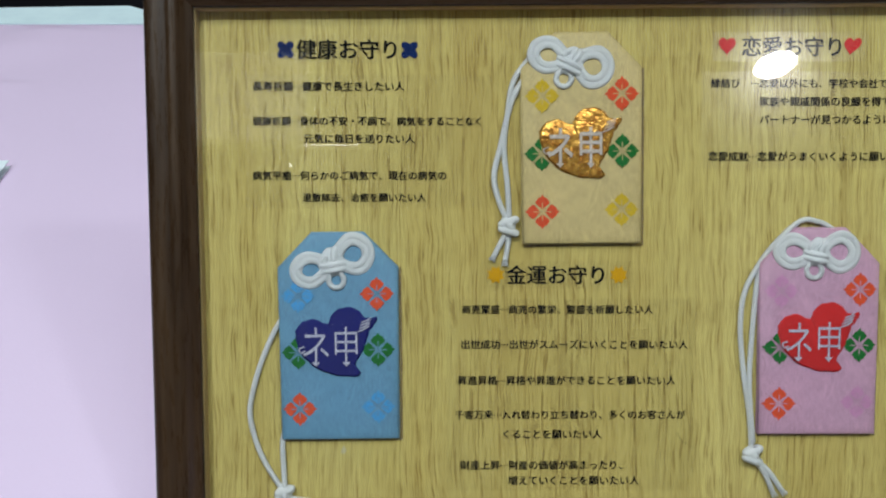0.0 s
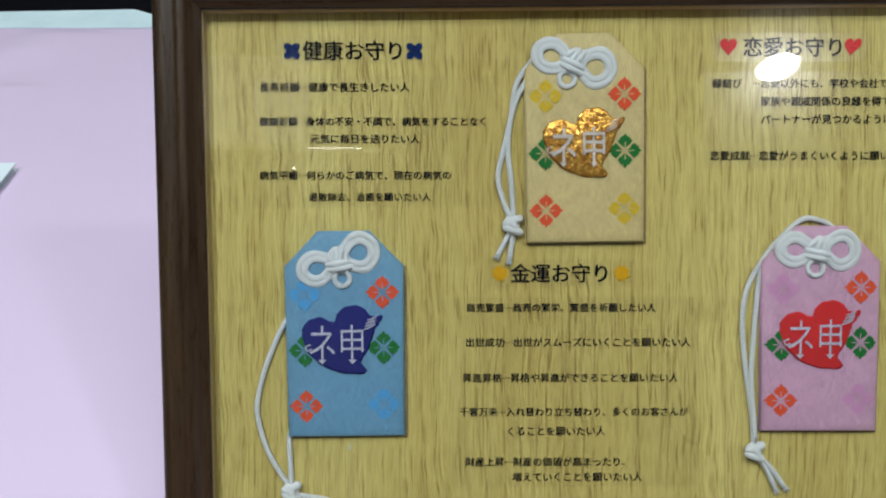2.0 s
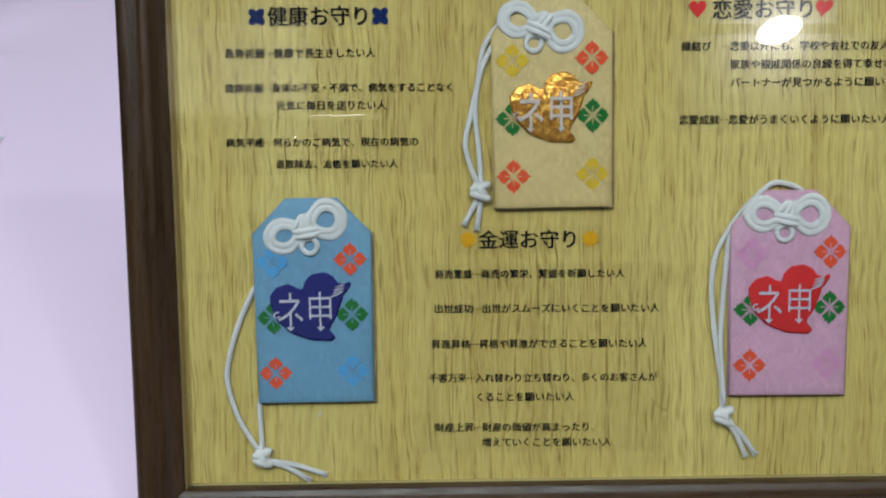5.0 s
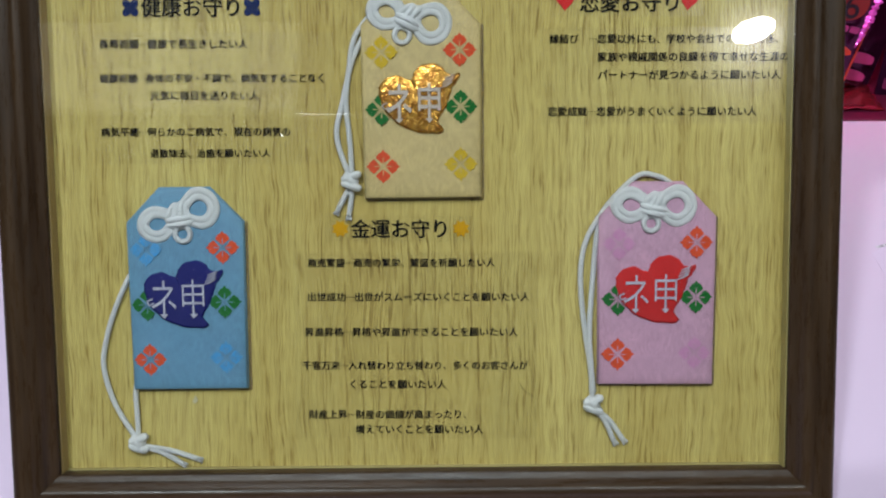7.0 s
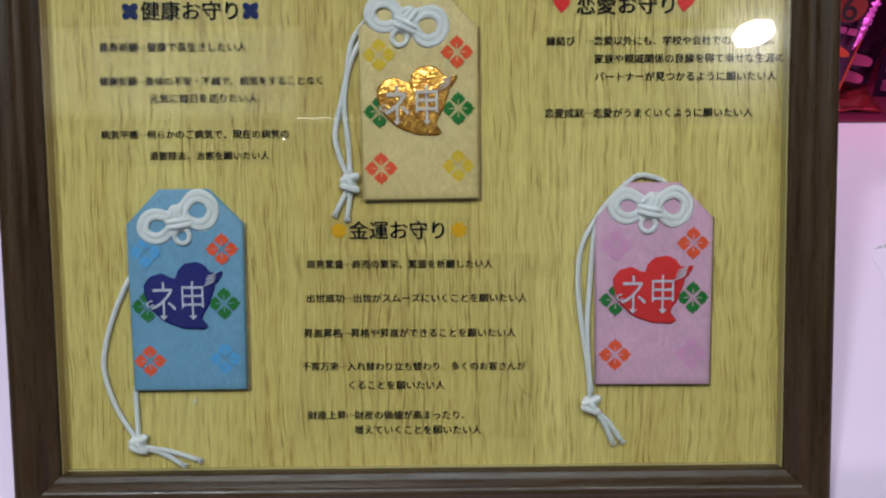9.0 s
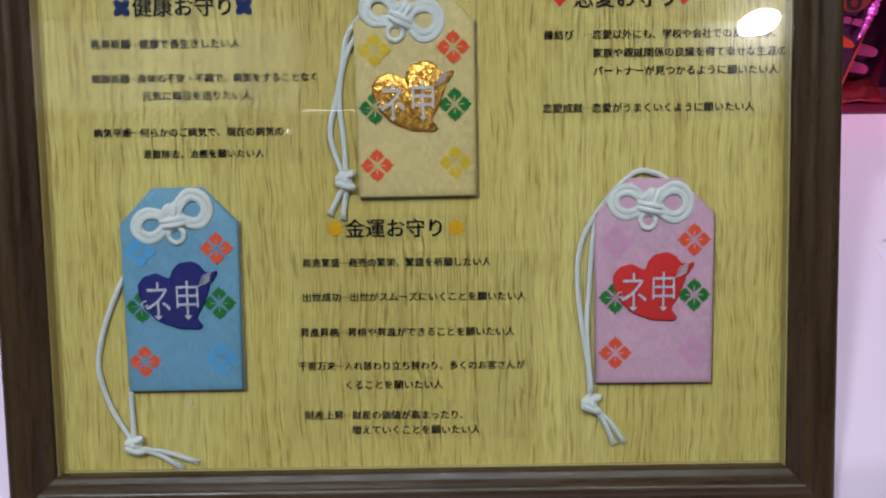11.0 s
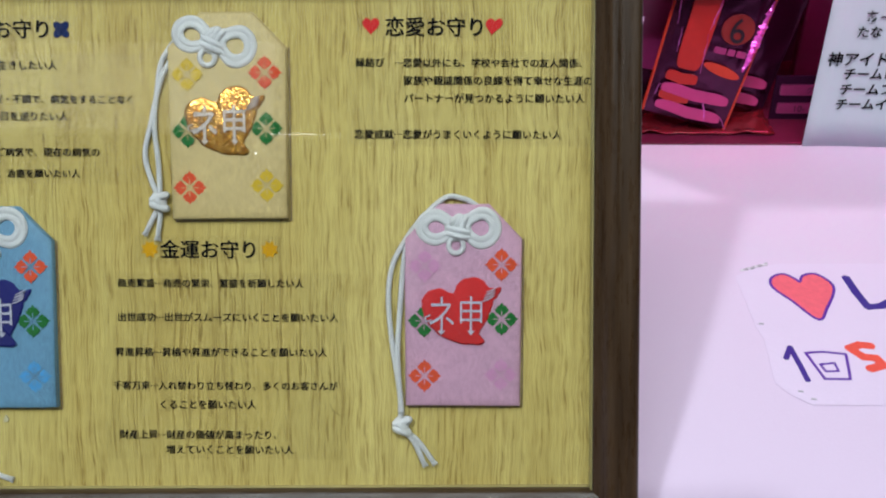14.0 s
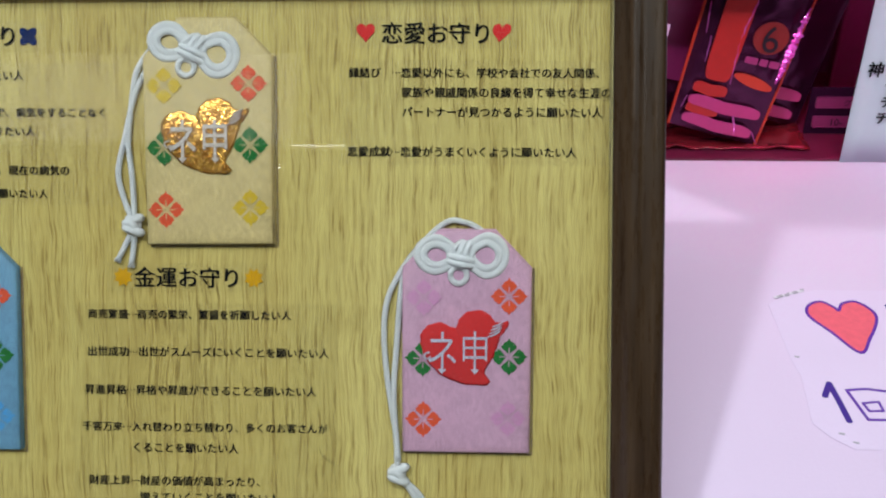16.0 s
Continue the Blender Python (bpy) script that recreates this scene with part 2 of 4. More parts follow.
def thing(name, label, category, matrix=None, group=""):
    ob = new(name)
    ob.empty_display_size = 0.01
    ob.matrix_world = matrix or Matrix()
    return tagged(ob, label, category, group)


def part(name, bm, material, parent=None, label="", smooth=False):
    me = bpy.data.meshes.new(name)
    bm.to_mesh(me)
    bm.free()
    me.materials.append(material)
    if smooth:
        me.shade_smooth()
    ob = new(name, me)
    if parent:
        ob.parent = parent
    if label:
        ob["label"] = label
    return ob


def box(x0, x1, y0, y1, z0, z1, bevel=0.0, bm=None):
    own = bm or bmesh.new()
    made = bmesh.ops.create_cube(own, size=1, matrix=Matrix.LocRotScale(((x0 + x1) / 2, (y0 + y1) / 2, (z0 + z1) / 2), None, (x1 - x0, y1 - y0, z1 - z0)))
    if bevel:
        edges = list({e for v in made["verts"] for e in v.link_edges})
        bmesh.ops.bevel(own, geom=edges, offset=bevel, segments=2, affect="EDGES", profile=0.5)
    return own


def plate(points, y0, y1, bm=None, lay=None):
    """A flat shape with thickness: points in (x, z), from y0 to y1. lay gives each point its own y."""
    own = bm or bmesh.new()
    lay = lay or (lambda x, z: 0.0)
    front = [own.verts.new((x, y0 + lay(x, z), z)) for x, z in points]
    back = [own.verts.new((x, y1 + lay(x, z), z)) for x, z in points]
    own.faces.new(front)
    own.faces.new(back[::-1])
    for i in range(len(points)):
        j = (i + 1) % len(points)
        own.faces.new((front[j], front[i], back[i], back[j]))
    bmesh.ops.recalc_face_normals(own, faces=own.faces[:])
    return own


def flat(points, z0, z1, bm=None):
    """The same lying down: points in (x, y)."""
    own = bm or bmesh.new()
    top, low = [own.verts.new((x, y, z1)) for x, y in points], [own.verts.new((x, y, z0)) for x, y in points]
    own.faces.new(top)
    own.faces.new(low[::-1])
    for i in range(len(points)):
        j = (i + 1) % len(points)
        own.faces.new((top[j], top[i], low[i], low[j]))
    bmesh.ops.recalc_face_normals(own, faces=own.faces[:])
    return own


def smooth_line(points, steps=8, closed=False):
    pts = [Vector(p) for p in points]
    n, out = len(pts), []
    for i in range(n if closed else n - 1):
        if closed:
            a, b, c, d = pts[i - 1], pts[i], pts[(i + 1) % n], pts[(i + 2) % n]
        else:
            a, b, c, d = pts[max(i - 1, 0)], pts[i], pts[i + 1], pts[min(i + 2, n - 1)]
        for k in range(steps):
            t = k / steps
            out.append(0.5 * (2 * b + (c - a) * t + (2 * a - 5 * b + 4 * c - d) * t * t + (3 * b - a - 3 * c + d) * t ** 3))
    if not closed:
        out.append(pts[-1])
    return out


def tube(points, radius, sides=10, closed=False, steps=8, bm=None, squash=1.0):
    """A round cord along a smooth line, with UVs: metres * 100 along, 0 to 1 around."""
    own = bm or bmesh.new()
    uv = own.loops.layers.uv.verify()
    line = smooth_line(points, steps, closed) if steps > 1 else [Vector(p) for p in points]
    n, rings, far, run = len(line), [], [], 0.0
    for i, p in enumerate(line):
        ahead = line[(i + 1) % n] if closed or i + 1 < n else p
        behind = line[i - 1] if closed or i else p
        t = (ahead - behind).normalized()
        side = t.cross(Vector((0, 1, 0)))
        side = side.normalized() if side.length > 1e-4 else Vector((1, 0, 0))
        up = side.cross(t).normalized()
        rings.append([own.verts.new(p + radius * (math.cos(a) * side + squash * math.sin(a) * up)) for a in (2 * math.pi * k / sides for k in range(sides))])
        far.append(run)
        run += (line[(i + 1) % n] - p).length
    for i in range(n if closed else n - 1):
        a, b = rings[i], rings[(i + 1) % n]
        for k in range(sides):
            j = (k + 1) % sides
            face = own.faces.new((a[k], a[j], b[j], b[k]))
            ends = (far[i], far[i], far[i + 1] if i + 1 < n else run, far[i + 1] if i + 1 < n else run)
            for loop, u, v in zip(face.loops, ends, (k, k + 1, k + 1, k)):
                loop[uv].uv = (u * 100, v / sides)
    if not closed:
        own.faces.new(rings[0][::-1])
        own.faces.new(rings[-1])
    bmesh.ops.recalc_face_normals(own, faces=own.faces[:])
    return own


def blob(centre, radii, bm=None, turn=0.0):
    own = bm or bmesh.new()
    bmesh.ops.create_uvsphere(own, u_segments=14, v_segments=10, radius=1,
                              matrix=Matrix.LocRotScale(centre, Euler((0, turn, 0)), radii))
    return own


def text_points(body, width=None, height=None, bold=0.0, stretch=1.0, layers=1):
    """Letters as a flat bmesh in (x, y), left end at x = 0, middle at y = 0, scaled to a width or a height."""
    data = bpy.data.curves.new("letters", "FONT")
    data.body, data.offset, data.resolution_u = body, bold, 3
    ob = new("letters", data)
    bpy.context.view_layer.update()
    me = bpy.data.meshes.new_from_object(ob)
    bpy.data.objects.remove(ob)
    bpy.data.curves.remove(data)
    bm = bmesh.new()
    bm.from_mesh(me)
    bpy.data.meshes.remove(me)
    xs, ys = [v.co.x for v in bm.verts], [v.co.y for v in bm.verts]
    k = width / (max(xs) - min(xs)) if width else height / (max(ys) - min(ys))
    mid, left = 0.38, min(xs)
    for v in bm.verts:
        v.co = Vector(((v.co.x - left) * k, (v.co.y - mid) * k * stretch, 0))
    if layers > 1:
        flat_letters = bpy.data.meshes.new("letters")
        bm.to_mesh(flat_letters)
        for n in range(1, layers):
            first = len(bm.verts)
            bm.from_mesh(flat_letters)
            bm.verts.ensure_lookup_table()
            for v in bm.verts[first:]:
                v.co += Vector((0.021 * k * (1 if n % 2 else -1), 0.010 * k * (1 if n > 1 else -1), 0.00002 * n))
        bpy.data.meshes.remove(flat_letters)
    return bm


def upright(bm, x, y, z):
    """Letters from (x, y) into an upright plane that faces -y, at its place."""
    for v in bm.verts:
        v.co = Vector((v.co.x + x, y - v.co.z, v.co.y + z))
    return bm


# ---- room ----
def structure(name, bm, material, label):
    return tagged(part(name, bm, material), label, "", "", "structure")


HALL = plain("hall_wall", (0.05, 0.05, 0.06), 0.8, 0, 3, 0.2)
structure("floor", box(-2.2, 2.2, -2.2, 2.6, FLOOR - 0.1, FLOOR), plain("hall_floor", (0.09, 0.085, 0.09), 0.5, 0, 5), "dark grey hall floor")
structure("ceiling", box(-2.2, 2.2, -2.2, 2.6, CEIL, CEIL + 0.1), plain("hall_ceiling", (0.35, 0.35, 0.36), 0.9, 0, 5), "grey hall ceiling")
structure("wall_north", box(-2.2, 2.2, 2.6, 2.7, FLOOR, CEIL), plain("dark_wall", (0.008, 0.007, 0.014), 0.8, 0, 4), "almost black wall behind the table")
structure("wall_south", box(-2.2, 2.2, -2.3, -2.2, FLOOR, CEIL), HALL, "dark hall wall behind the camera")
structure("wall_west", box(-2.3, -2.2, -2.2, 2.6, FLOOR, CEIL), HALL, "dark hall wall")
structure("wall_east", box(2.2, 2.3, -2.2, 2.6, FLOOR, CEIL), HALL, "dark hall wall")

METAL_WHITE = plain("white_metal", (0.75, 0.75, 0.75), 0.4)
for x, y in ((0.97, -1.04), (-0.70, -1.07), (-0.39, 0.85)):
    lamp = thing("ceiling_lamp", "round white ceiling downlight, switched on", "lamp", Matrix.Translation((x, y, CEIL)), "ceiling downlights")
    bm = bmesh.new()
    bmesh.ops.create_cone(bm, cap_ends=True, segments=32, radius1=0.11, radius2=0.10, depth=0.02, matrix=Matrix.Translation((0, 0, -0.01)))
    part("housing", bm, METAL_WHITE, lamp)

# Housing of the added fill panel, out of view.
lamp = thing("ambient_fill_panel", "long flat white ceiling panel added as ambient fill", "lamp", Matrix.Translation((0, -0.75, CEIL)))
part("housing", box(-0.6, 0.6, -0.3, 0.3, -0.03, 0.0, 0.004), METAL_WHITE, lamp)

sign = thing("lightbox_sign", "plain pale lightbox sign hanging on the hall wall", "sign", Matrix.Translation((-1.0, -2.2, 1.53)))
part("frame", box(-0.56, 0.54, 0.0, 0.02, 0.0, 0.34, 0.004), METAL_WHITE, sign)
part("face", box(-0.55, 0.53, 0.0205, 0.024, 0.01, 0.335), glowing("lightbox_glow", (1, 0.98, 0.92), 0.5), sign, "pale glowing sign face")
tube_lamp = thing("tube_lamp", "thin white fluorescent tube on the hall wall", "lamp", Matrix.Translation((-0.37, -2.2, 1.525)))
part("holder", box(-0.13, 0.13, 0.0, 0.012, -0.008, 0.008, 0.002), METAL_WHITE, tube_lamp)
part("tube", tube([(-0.09, 0.017, 0), (0.0, 0.017, 0), (0.075, 0.017, 0)], 0.0022, 8, False, 2), glowing("tube_glow", (1, 0.99, 0.95), 6), tube_lamp, "glowing tube", True)
pilot = thing("pilot_lamp", "tiny white indicator lamp on the hall wall", "lamp", Matrix.Translation((-0.5, -2.2, 1.46)))
part("dome", blob((0, 0.004, 0), (0.005, 0.005, 0.0065)), glowing("pilot_glow", (1, 0.98, 0.9), 11), pilot, "", True)

# ---- table ----
PLASTIC_WHITE = plain("white_laminate", (0.78, 0.8, 0.82), 0.35)
table = thing("display_table", "white display table covered with pale pink paper", "table", Matrix.Translation((0.0, 0.2, FLOOR)))
part("tabletop", box(-0.9, 0.9, -0.36, 0.438, 0.71, 0.7494, 0.003), PLASTIC_WHITE, table)
for x in (-0.84, 0.84):
    for y in (-0.3, 0.35):
        part("leg", box(x - 0.02, x + 0.02, y - 0.02, y + 0.02, 0.0, 0.712, 0.003), METAL_WHITE, table)

bm = bmesh.new()
bmesh.ops.create_grid(bm, x_segments=240, y_segments=180, size=0.5, matrix=Matrix.LocRotScale((0, 0.222, 0), None, (1.76, 0.790, 1)))


def ramp_up(x, low, high):
    x = max(0.0, min(1.0, (x - low) / (high - low)))
    return x * x * (3 - 2 * x)


def creases(x, y):
    """Lift of the paper where it is rumpled beside the frame."""
    d = -0.964 * (x + 0.419) + 0.266 * (y - 0.570)
    fold = 0.0055 * (ramp_up(d, -0.07, 0.0) - ramp_up(d, 0.0, 0.045)) * ramp_up(y, 0.50, 0.56)
    line = 0.0022 * (ramp_up(y, 0.44, 0.474) - ramp_up(y, 0.474, 0.486)) * ramp_up(-x, 0.375, 0.40)
    soft = 0.0016 * max(0.0, noise.noise(Vector((x * 9 + 4, y * 6, 0.3)))) * ramp_up(-x, 0.2, 0.3) * ramp_up(y, 0.36, 0.42)
    return (fold + line + soft) * (1 - ramp_up(y, 0.590, 0.616))


for v in bm.verts:
    v.co.z = -0.0002 + creases(v.co.x, v.co.y)
made = bmesh.ops.extrude_face_region(bm, geom=bm.faces[:])
bmesh.ops.translate(bm, verts=[g for g in made["geom"] if isinstance(g, bmesh.types.BMVert)], vec=(0, 0, 0.0002))
bmesh.ops.recalc_face_normals(bm, faces=bm.faces[:])
tagged(part("paper_cover", bm, PINK_PAPER, None, "", True), "pale pink paper sheet laid over the table", "paper")

# white strip of board along the back of the table
bm = flat([(-0.88, 0.6150), (-0.3, 0.6172), (-0.318, 0.642), (-0.3405, 0.6577), (-0.3545, 0.6676), (-0.88, 0.640)], 0.0, 0.001)
tagged(part("white_board", bm, plain("pale_blue_board", (0.74, 0.93, 0.99), 0.5, 0.0, 30, 0.05)), "pale blue-white board along the far table edge", "board")

# folded white card by the frame
BRIGHT_CARD = paper("bright_card", (0.78, 0.87, 0.89), 0.2, 20)
card = thing("folded_card", "small folded white card lying on the pink paper", "card", Matrix.Translation((-0.39, 0.29, 0.0)))
part("lower_leaf", flat([(-0.05, -0.06), (0.041, -0.06), (0.0423, 0.044), (-0.05, 0.046)], 0.0002, 0.0008), BRIGHT_CARD, card)
bm = flat([(-0.05, -0.06), (0.0425, -0.06), (0.0433, 0.042), (-0.05, 0.044)], 0.003, 0.0036)
for v in bm.verts:
    v.co.z += 0.03 * (v.co.x + 0.05)
part("upper_leaf", bm, BRIGHT_CARD, card)
part("fold", box(-0.052, -0.0495, -0.06, 0.045, 0.0002, 0.0037), BRIGHT_CARD, card)

# ---- picture frame, leaning back on the table ----
LEAN = 29.0
MF = pose(0, 0, 0, -LEAN, 0, 0) @ Matrix.Translation((0, -0.006, 0))
U0, U1, V0, V1, RAIL = -0.1450, 0.1434, 0.0186, 0.2170, 0.0174
SKEW = pose(0, 0, 0.118, 0, -0.5, 0) @ Matrix.Translation((0, 0, -0.118))
PROFILE = [(0.0, 0.0), (0.0, -0.0076), (0.0005, -0.0081), (0.0022, -0.0089), (0.0036, -0.0098), (0.0046, -0.0111), (0.0055, -0.0121), (0.0068, -0.0127),
           (0.0084, -0.0127), (0.0096, -0.0121), (0.0125, -0.0123), (0.0156, -0.0127), (0.0168, -0.0123), (RAIL, -0.0110), (RAIL, 0.006), (0.0, 0.006)]
frame_thing = thing("picture_frame", "dark walnut picture frame with glass, leaning back on the pink table", "picture frame", MF @ SKEW)


def rail(side):
    bm = bmesh.new()
    rings = []
    for end in (0, 1):
        ring = []
        for q, d in PROFILE:
            if side in ("bottom", "top"):
                x = U0 - q if end == 0 else U1 + q
                z = V0 - q if side == "bottom" else V1 + q
            else:
                x = U0 - q if side == "left" else U1 + q
                z = V0 - q if end == 0 else V1 + q
            ring.append(bm.verts.new((x, d, z)))
        rings.append(ring)
    n = len(PROFILE)
    for k in range(n):
        j = (k + 1) % n
        bm.faces.new((rings[0][k], rings[0][j], rings[1][j], rings[1][k]))
    bm.faces.new(rings[0][::-1])
    bm.faces.new(rings[1])
    bmesh.ops.recalc_face_normals(bm, faces=bm.faces[:])
    ob = part("rail" if side in ("bottom", "top") else "stile", bm, WALNUT_X if side in ("bottom", "top") else WALNUT_Z, frame_thing)
    ob.data.shade_smooth()
    ob.data.set_sharp_from_angle(angle=radians(50))
    return ob


for side in ("bottom", "top", "left", "right"):
    rail(side)
part("backing_board", box(U0 - 0.002, U1 + 0.002, 0.0, 0.0035, V0 - 0.002, V1 + 0.002), OAK, frame_thing, "light oak-grain printed backing board")
pane = part("glass_pane", box(U0 - 0.001, U1 + 0.001, -0.0077, -0.0071, V0 - 0.001, V1 + 0.001), GLASS, frame_thing, "clear glass pane with faint smears")
pane.visible_shadow = False
# Lining strips are added; their tones put each side's light level into the colour.
LINING = plain("pale_lit_lining", (0.34, 0.28, 0.11), 0.6)
TOP_LINING = plain("lightened_lining", (0.48, 0.31, 0.16), 0.6)
SHADED_LINING = plain("shaded_lining", (0.32, 0.22, 0.09), 0.6)
part("lining", box(U0 + 0.0006, U1 - 0.0006, -0.0020, -0.0001, V0, V0 + 0.0005), LINING, frame_thing, "pale oak lining strip, the right one toned as the lit side")
part("lining", box(U0 + 0.0006, U1 - 0.0006, -0.0060, -0.0001, V1 - 0.0005, V1), TOP_LINING, frame_thing, "reddish brown lining strip, lightened for its unlit face")
part("lining", box(U0, U0 + 0.0005, -0.0060, -0.0001, V0, V1), SHADED_LINING, frame_thing, "wooden lining strip in the brown of the shaded side")
part("lining", box(U1 - 0.0005, U1, -0.0060, -0.0001, V0, V1), LINING, frame_thing, "pale oak lining strip, the right one toned as the lit side")
STAND = plain("black_card", (0.03, 0.03, 0.03), 0.7)
to_frame = (MF @ SKEW).inverted()
part("easel_strut", tube([to_frame @ (MF @ Vector((0, 0.012, 0.17))), to_frame @ Vector((0, 0.215, 0.006))], 0.006, 8, False, 1), STAND, frame_thing, "black easel strut behind the frame")

# ---- printed captions on clear film ----


def lettering(parent, lines, u0, v0):
    for body, a, b, v in lines:
        part("text_line", upright(text_points(body, (b - a) / 1000, layers=3), a / 1000 - u0, -0.0004, v / 1000 - v0), INK, parent)


def caption(label, u0, u1, v0, v1, lines):
    ob = thing("caption_label", label, "label", MF @ Matrix.Translation((u0, 0, v0)), "captions in the frame")
    film = part("film", box(0, u1 - u0, -0.00025, -0.0001, 0, v1 - v0), FILM, ob)
    film.visible_shadow = False
    lettering(ob, lines, u0, v0)
    return ob


def clover(bm, x, z, r, y):
    for k in range(4):
        a = math.pi / 4 + k * math.pi / 2
        pts = []
        for s in range(14):
            t = 2 * math.pi * s / 14
            px, pz = 0.55 * r * math.cos(t) * 1.0, 0.42 * r * math.sin(t)
            px += 0.55 * r
            pts.append((x + px * math.cos(a) - pz * math.sin(a), z + px * math.sin(a) + pz * math.cos(a)))
        plate(pts, y, y + 0.00005, bm)
    return bm


def heart_points(x, z, w, h, lean=0.0, n=36):
    pts = []
    for s in range(n):
        t = 2 * math.pi * s / n
        px, pz = 16 * math.sin(t) ** 3 / 32, (13 * math.cos(t) - 5 * math.cos(2 * t) - 2 * math.cos(3 * t) - math.cos(4 * t) + 2.5) / 29
        pts.append((x + w * (px + lean * pz), z + h * pz))
    return pts


def sun_points(x, z, r, n=12):
    return [(x + r * (1 if s % 2 else 0.66) * math.cos(math.pi * s / n), z + r * (1 if s % 2 else 0.66) * math.sin(math.pi * s / n)) for s in range(2 * n)]


title = caption("black printed title between two navy clovers on clear film", -0.119, -0.059, 0.196, 0.2065,
                [("健康お守り", -108.3, -70.4, 201.2)])
for x in (-112.6, -65.3):
    part("clover", clover(bmesh.new(), x / 1000 + 0.119, 0.2010 - 0.196, 0.0036, -0.0004), NAVY_INK, title, "navy clover mark")
title = caption("black printed title between two yellow flowers on clear film", -0.038, 0.021, 0.1095, 0.1202, [("金運お守り", -27.8, 9.8, 114.9)])
for x in (-32.1, 15.6):
    part("flower_mark", plate(sun_points(x / 1000 + 0.038, 0.1149 - 0.1095, 0.0037, 8), -0.0004, -0.00035), SUN_INK, title, "golden yellow flower mark")
title = caption("black printed title between two red hearts on clear film", 0.0505, 0.1095, 0.197, 0.208, [("恋愛お守り", 61.8, 99.6, 202.5)])
for x, lean in ((56.0, 0.0), (103.9, 0.22)):
    part("heart_mark", plate(heart_points(x / 1000 - 0.0505, 0.2024 - 0.197, 0.0066, 0.0068, lean), -0.0004, -0.00035), RED_INK, title, "red heart mark")
caption("black printed lines about health on clear film", -0.128, -0.034, 0.1405, 0.1915, [
    ("長寿祈願⋯健康で長生きしたい人", -125.2, -67.3, 187.2), ("健康祈願⋯身体の不安・不調で、病気をすることなく", -125.4, -37.9, 174.0),
    ("元気に毎日を送りたい人", -105.8, -63.4, 167.3), ("病気平癒⋯何らかのご病気で、現在の病気の", -125.6, -51.3, 153.2),
    ("退散除去、治癒を願いたい人", -106.5, -59.1, 144.8)])
caption("black printed lines about fortune on clear film", -0.051, 0.046, 0.030, 0.1055, [
    ("商売繁盛⋯商売の繁栄、繁盛を祈願したい人", -45.1, 29.1, 101.4), ("出世成功⋯出世がスムーズにいくことを願いたい人", -45.3, 42.9, 87.7),
    ("昇進昇格⋯昇格や昇進ができることを願いたい人", -46.7, 38.3, 73.6), ("千客万来⋯入れ替わり立ち替わり、多くのお客さんが", -47.8, 42.4, 60.0),
    ("くることを願いたい人", -28.8, 9.7, 52.3), ("財産上昇⋯財産の価値が高まったり、", -45.6, 17.6, 40.0), ("増えていくことを願いたい人", -26.9, 24.5, 33.9)])
caption("black printed lines about love on clear film", 0.0465, 0.1438, 0.156, 0.193, [
    ("縁結び　⋯恋愛以外にも、学校や会社での友人関係、", 50.1, 138.6, 188.6), ("家族や親戚関係の良縁を得て幸せな生涯の", 68.9, 142.8, 181.7),
    ("パートナーが見つかるように願いたい人", 69.1, 139.9, 174.8), ("恋愛成就⋯恋愛がうまくいくように願いたい人", 49.6, 131.0, 160.7)])

# ---- the three charms ----
HALF, SHOULDER, TOP, FLAT, THICK = 0.0230, 0.0660, 0.0795, 0.0100, 0.0044
HEX = [(-HALF + 0.0004, -0.0007), (HALF - 0.0002, -0.0007), (HALF, SHOULDER), (FLAT, TOP), (-FLAT, TOP), (-HALF, SHOULDER)]


def inset(points, d):
    n, out = len(points), []
    for i in range(n):
        p, q, r = (Vector(points[k]) for k in (i - 1, i, (i + 1) % n))
        a, b = (q - p).normalized(), (r - q).normalized()
        na, nb = Vector((-a.y, a.x)), Vector((-b.y, b.x))
        m = (na + nb).normalized()
        out.append(tuple(q + m * (d / max(0.3, m.dot(na)))))
    return out


def depth_in(x, z):
    least = 1.0
    for i in range(len(HEX)):
        p, q = Vector(HEX[i]), Vector(HEX[(i + 1) % len(HEX)])
        a = (q - p).normalized()
        least = min(least, (Vector((x, z)) - p).dot(Vector((-a.y, a.x))))
    return max(0.0, least)


def skin(x, z):
    """How far the pouch's face stands out at (x, z)."""
    d = min(1.0, depth_in(x, z) / 0.0042)
    return -THICK * (0.68 + 0.32 * math.sqrt(1 - (1 - d) ** 2)) - 0.0007 * math.sin(max(0, min(1, (z / TOP))) * math.pi) * d - 0.00030 * d * noise.noise(Vector((x * 120, z * 70, 1.0)))


def pouch_body():
    bm = bmesh.new()
    rings = [[bm.verts.new((x, -0.0001, z)) for x, z in HEX]]
    for d in (0.0, 0.0002, 0.0005, 0.0010, 0.0018, 0.0028, 0.0042, 0.006, 0.008, 0.011, 0.014):
        rings.append([bm.verts.new((x, skin(x, z), z)) for x, z in inset(HEX, d)])
    n = len(HEX)
    for a, b in zip(rings, rings[1:]):
        for k in range(n):
            j = (k + 1) % n
            bm.faces.new((a[k], a[j], b[j], b[k]))
    bm.faces.new(rings[-1])
    bm.faces.new(rings[0][::-1])
    bmesh.ops.recalc_face_normals(bm, faces=bm.faces[:])
    return bm


PETAL = [(0.0, 0.9), (0.75, 1.6), (1.5, 2.2), (2.3, 2.85), (2.75, 3.55), (2.5, 4.15), (2.05, 4.35), (1.95, 4.9), (1.35, 5.4), (0.75, 5.45), (0.4, 6.05), (0.0, 6.6)]
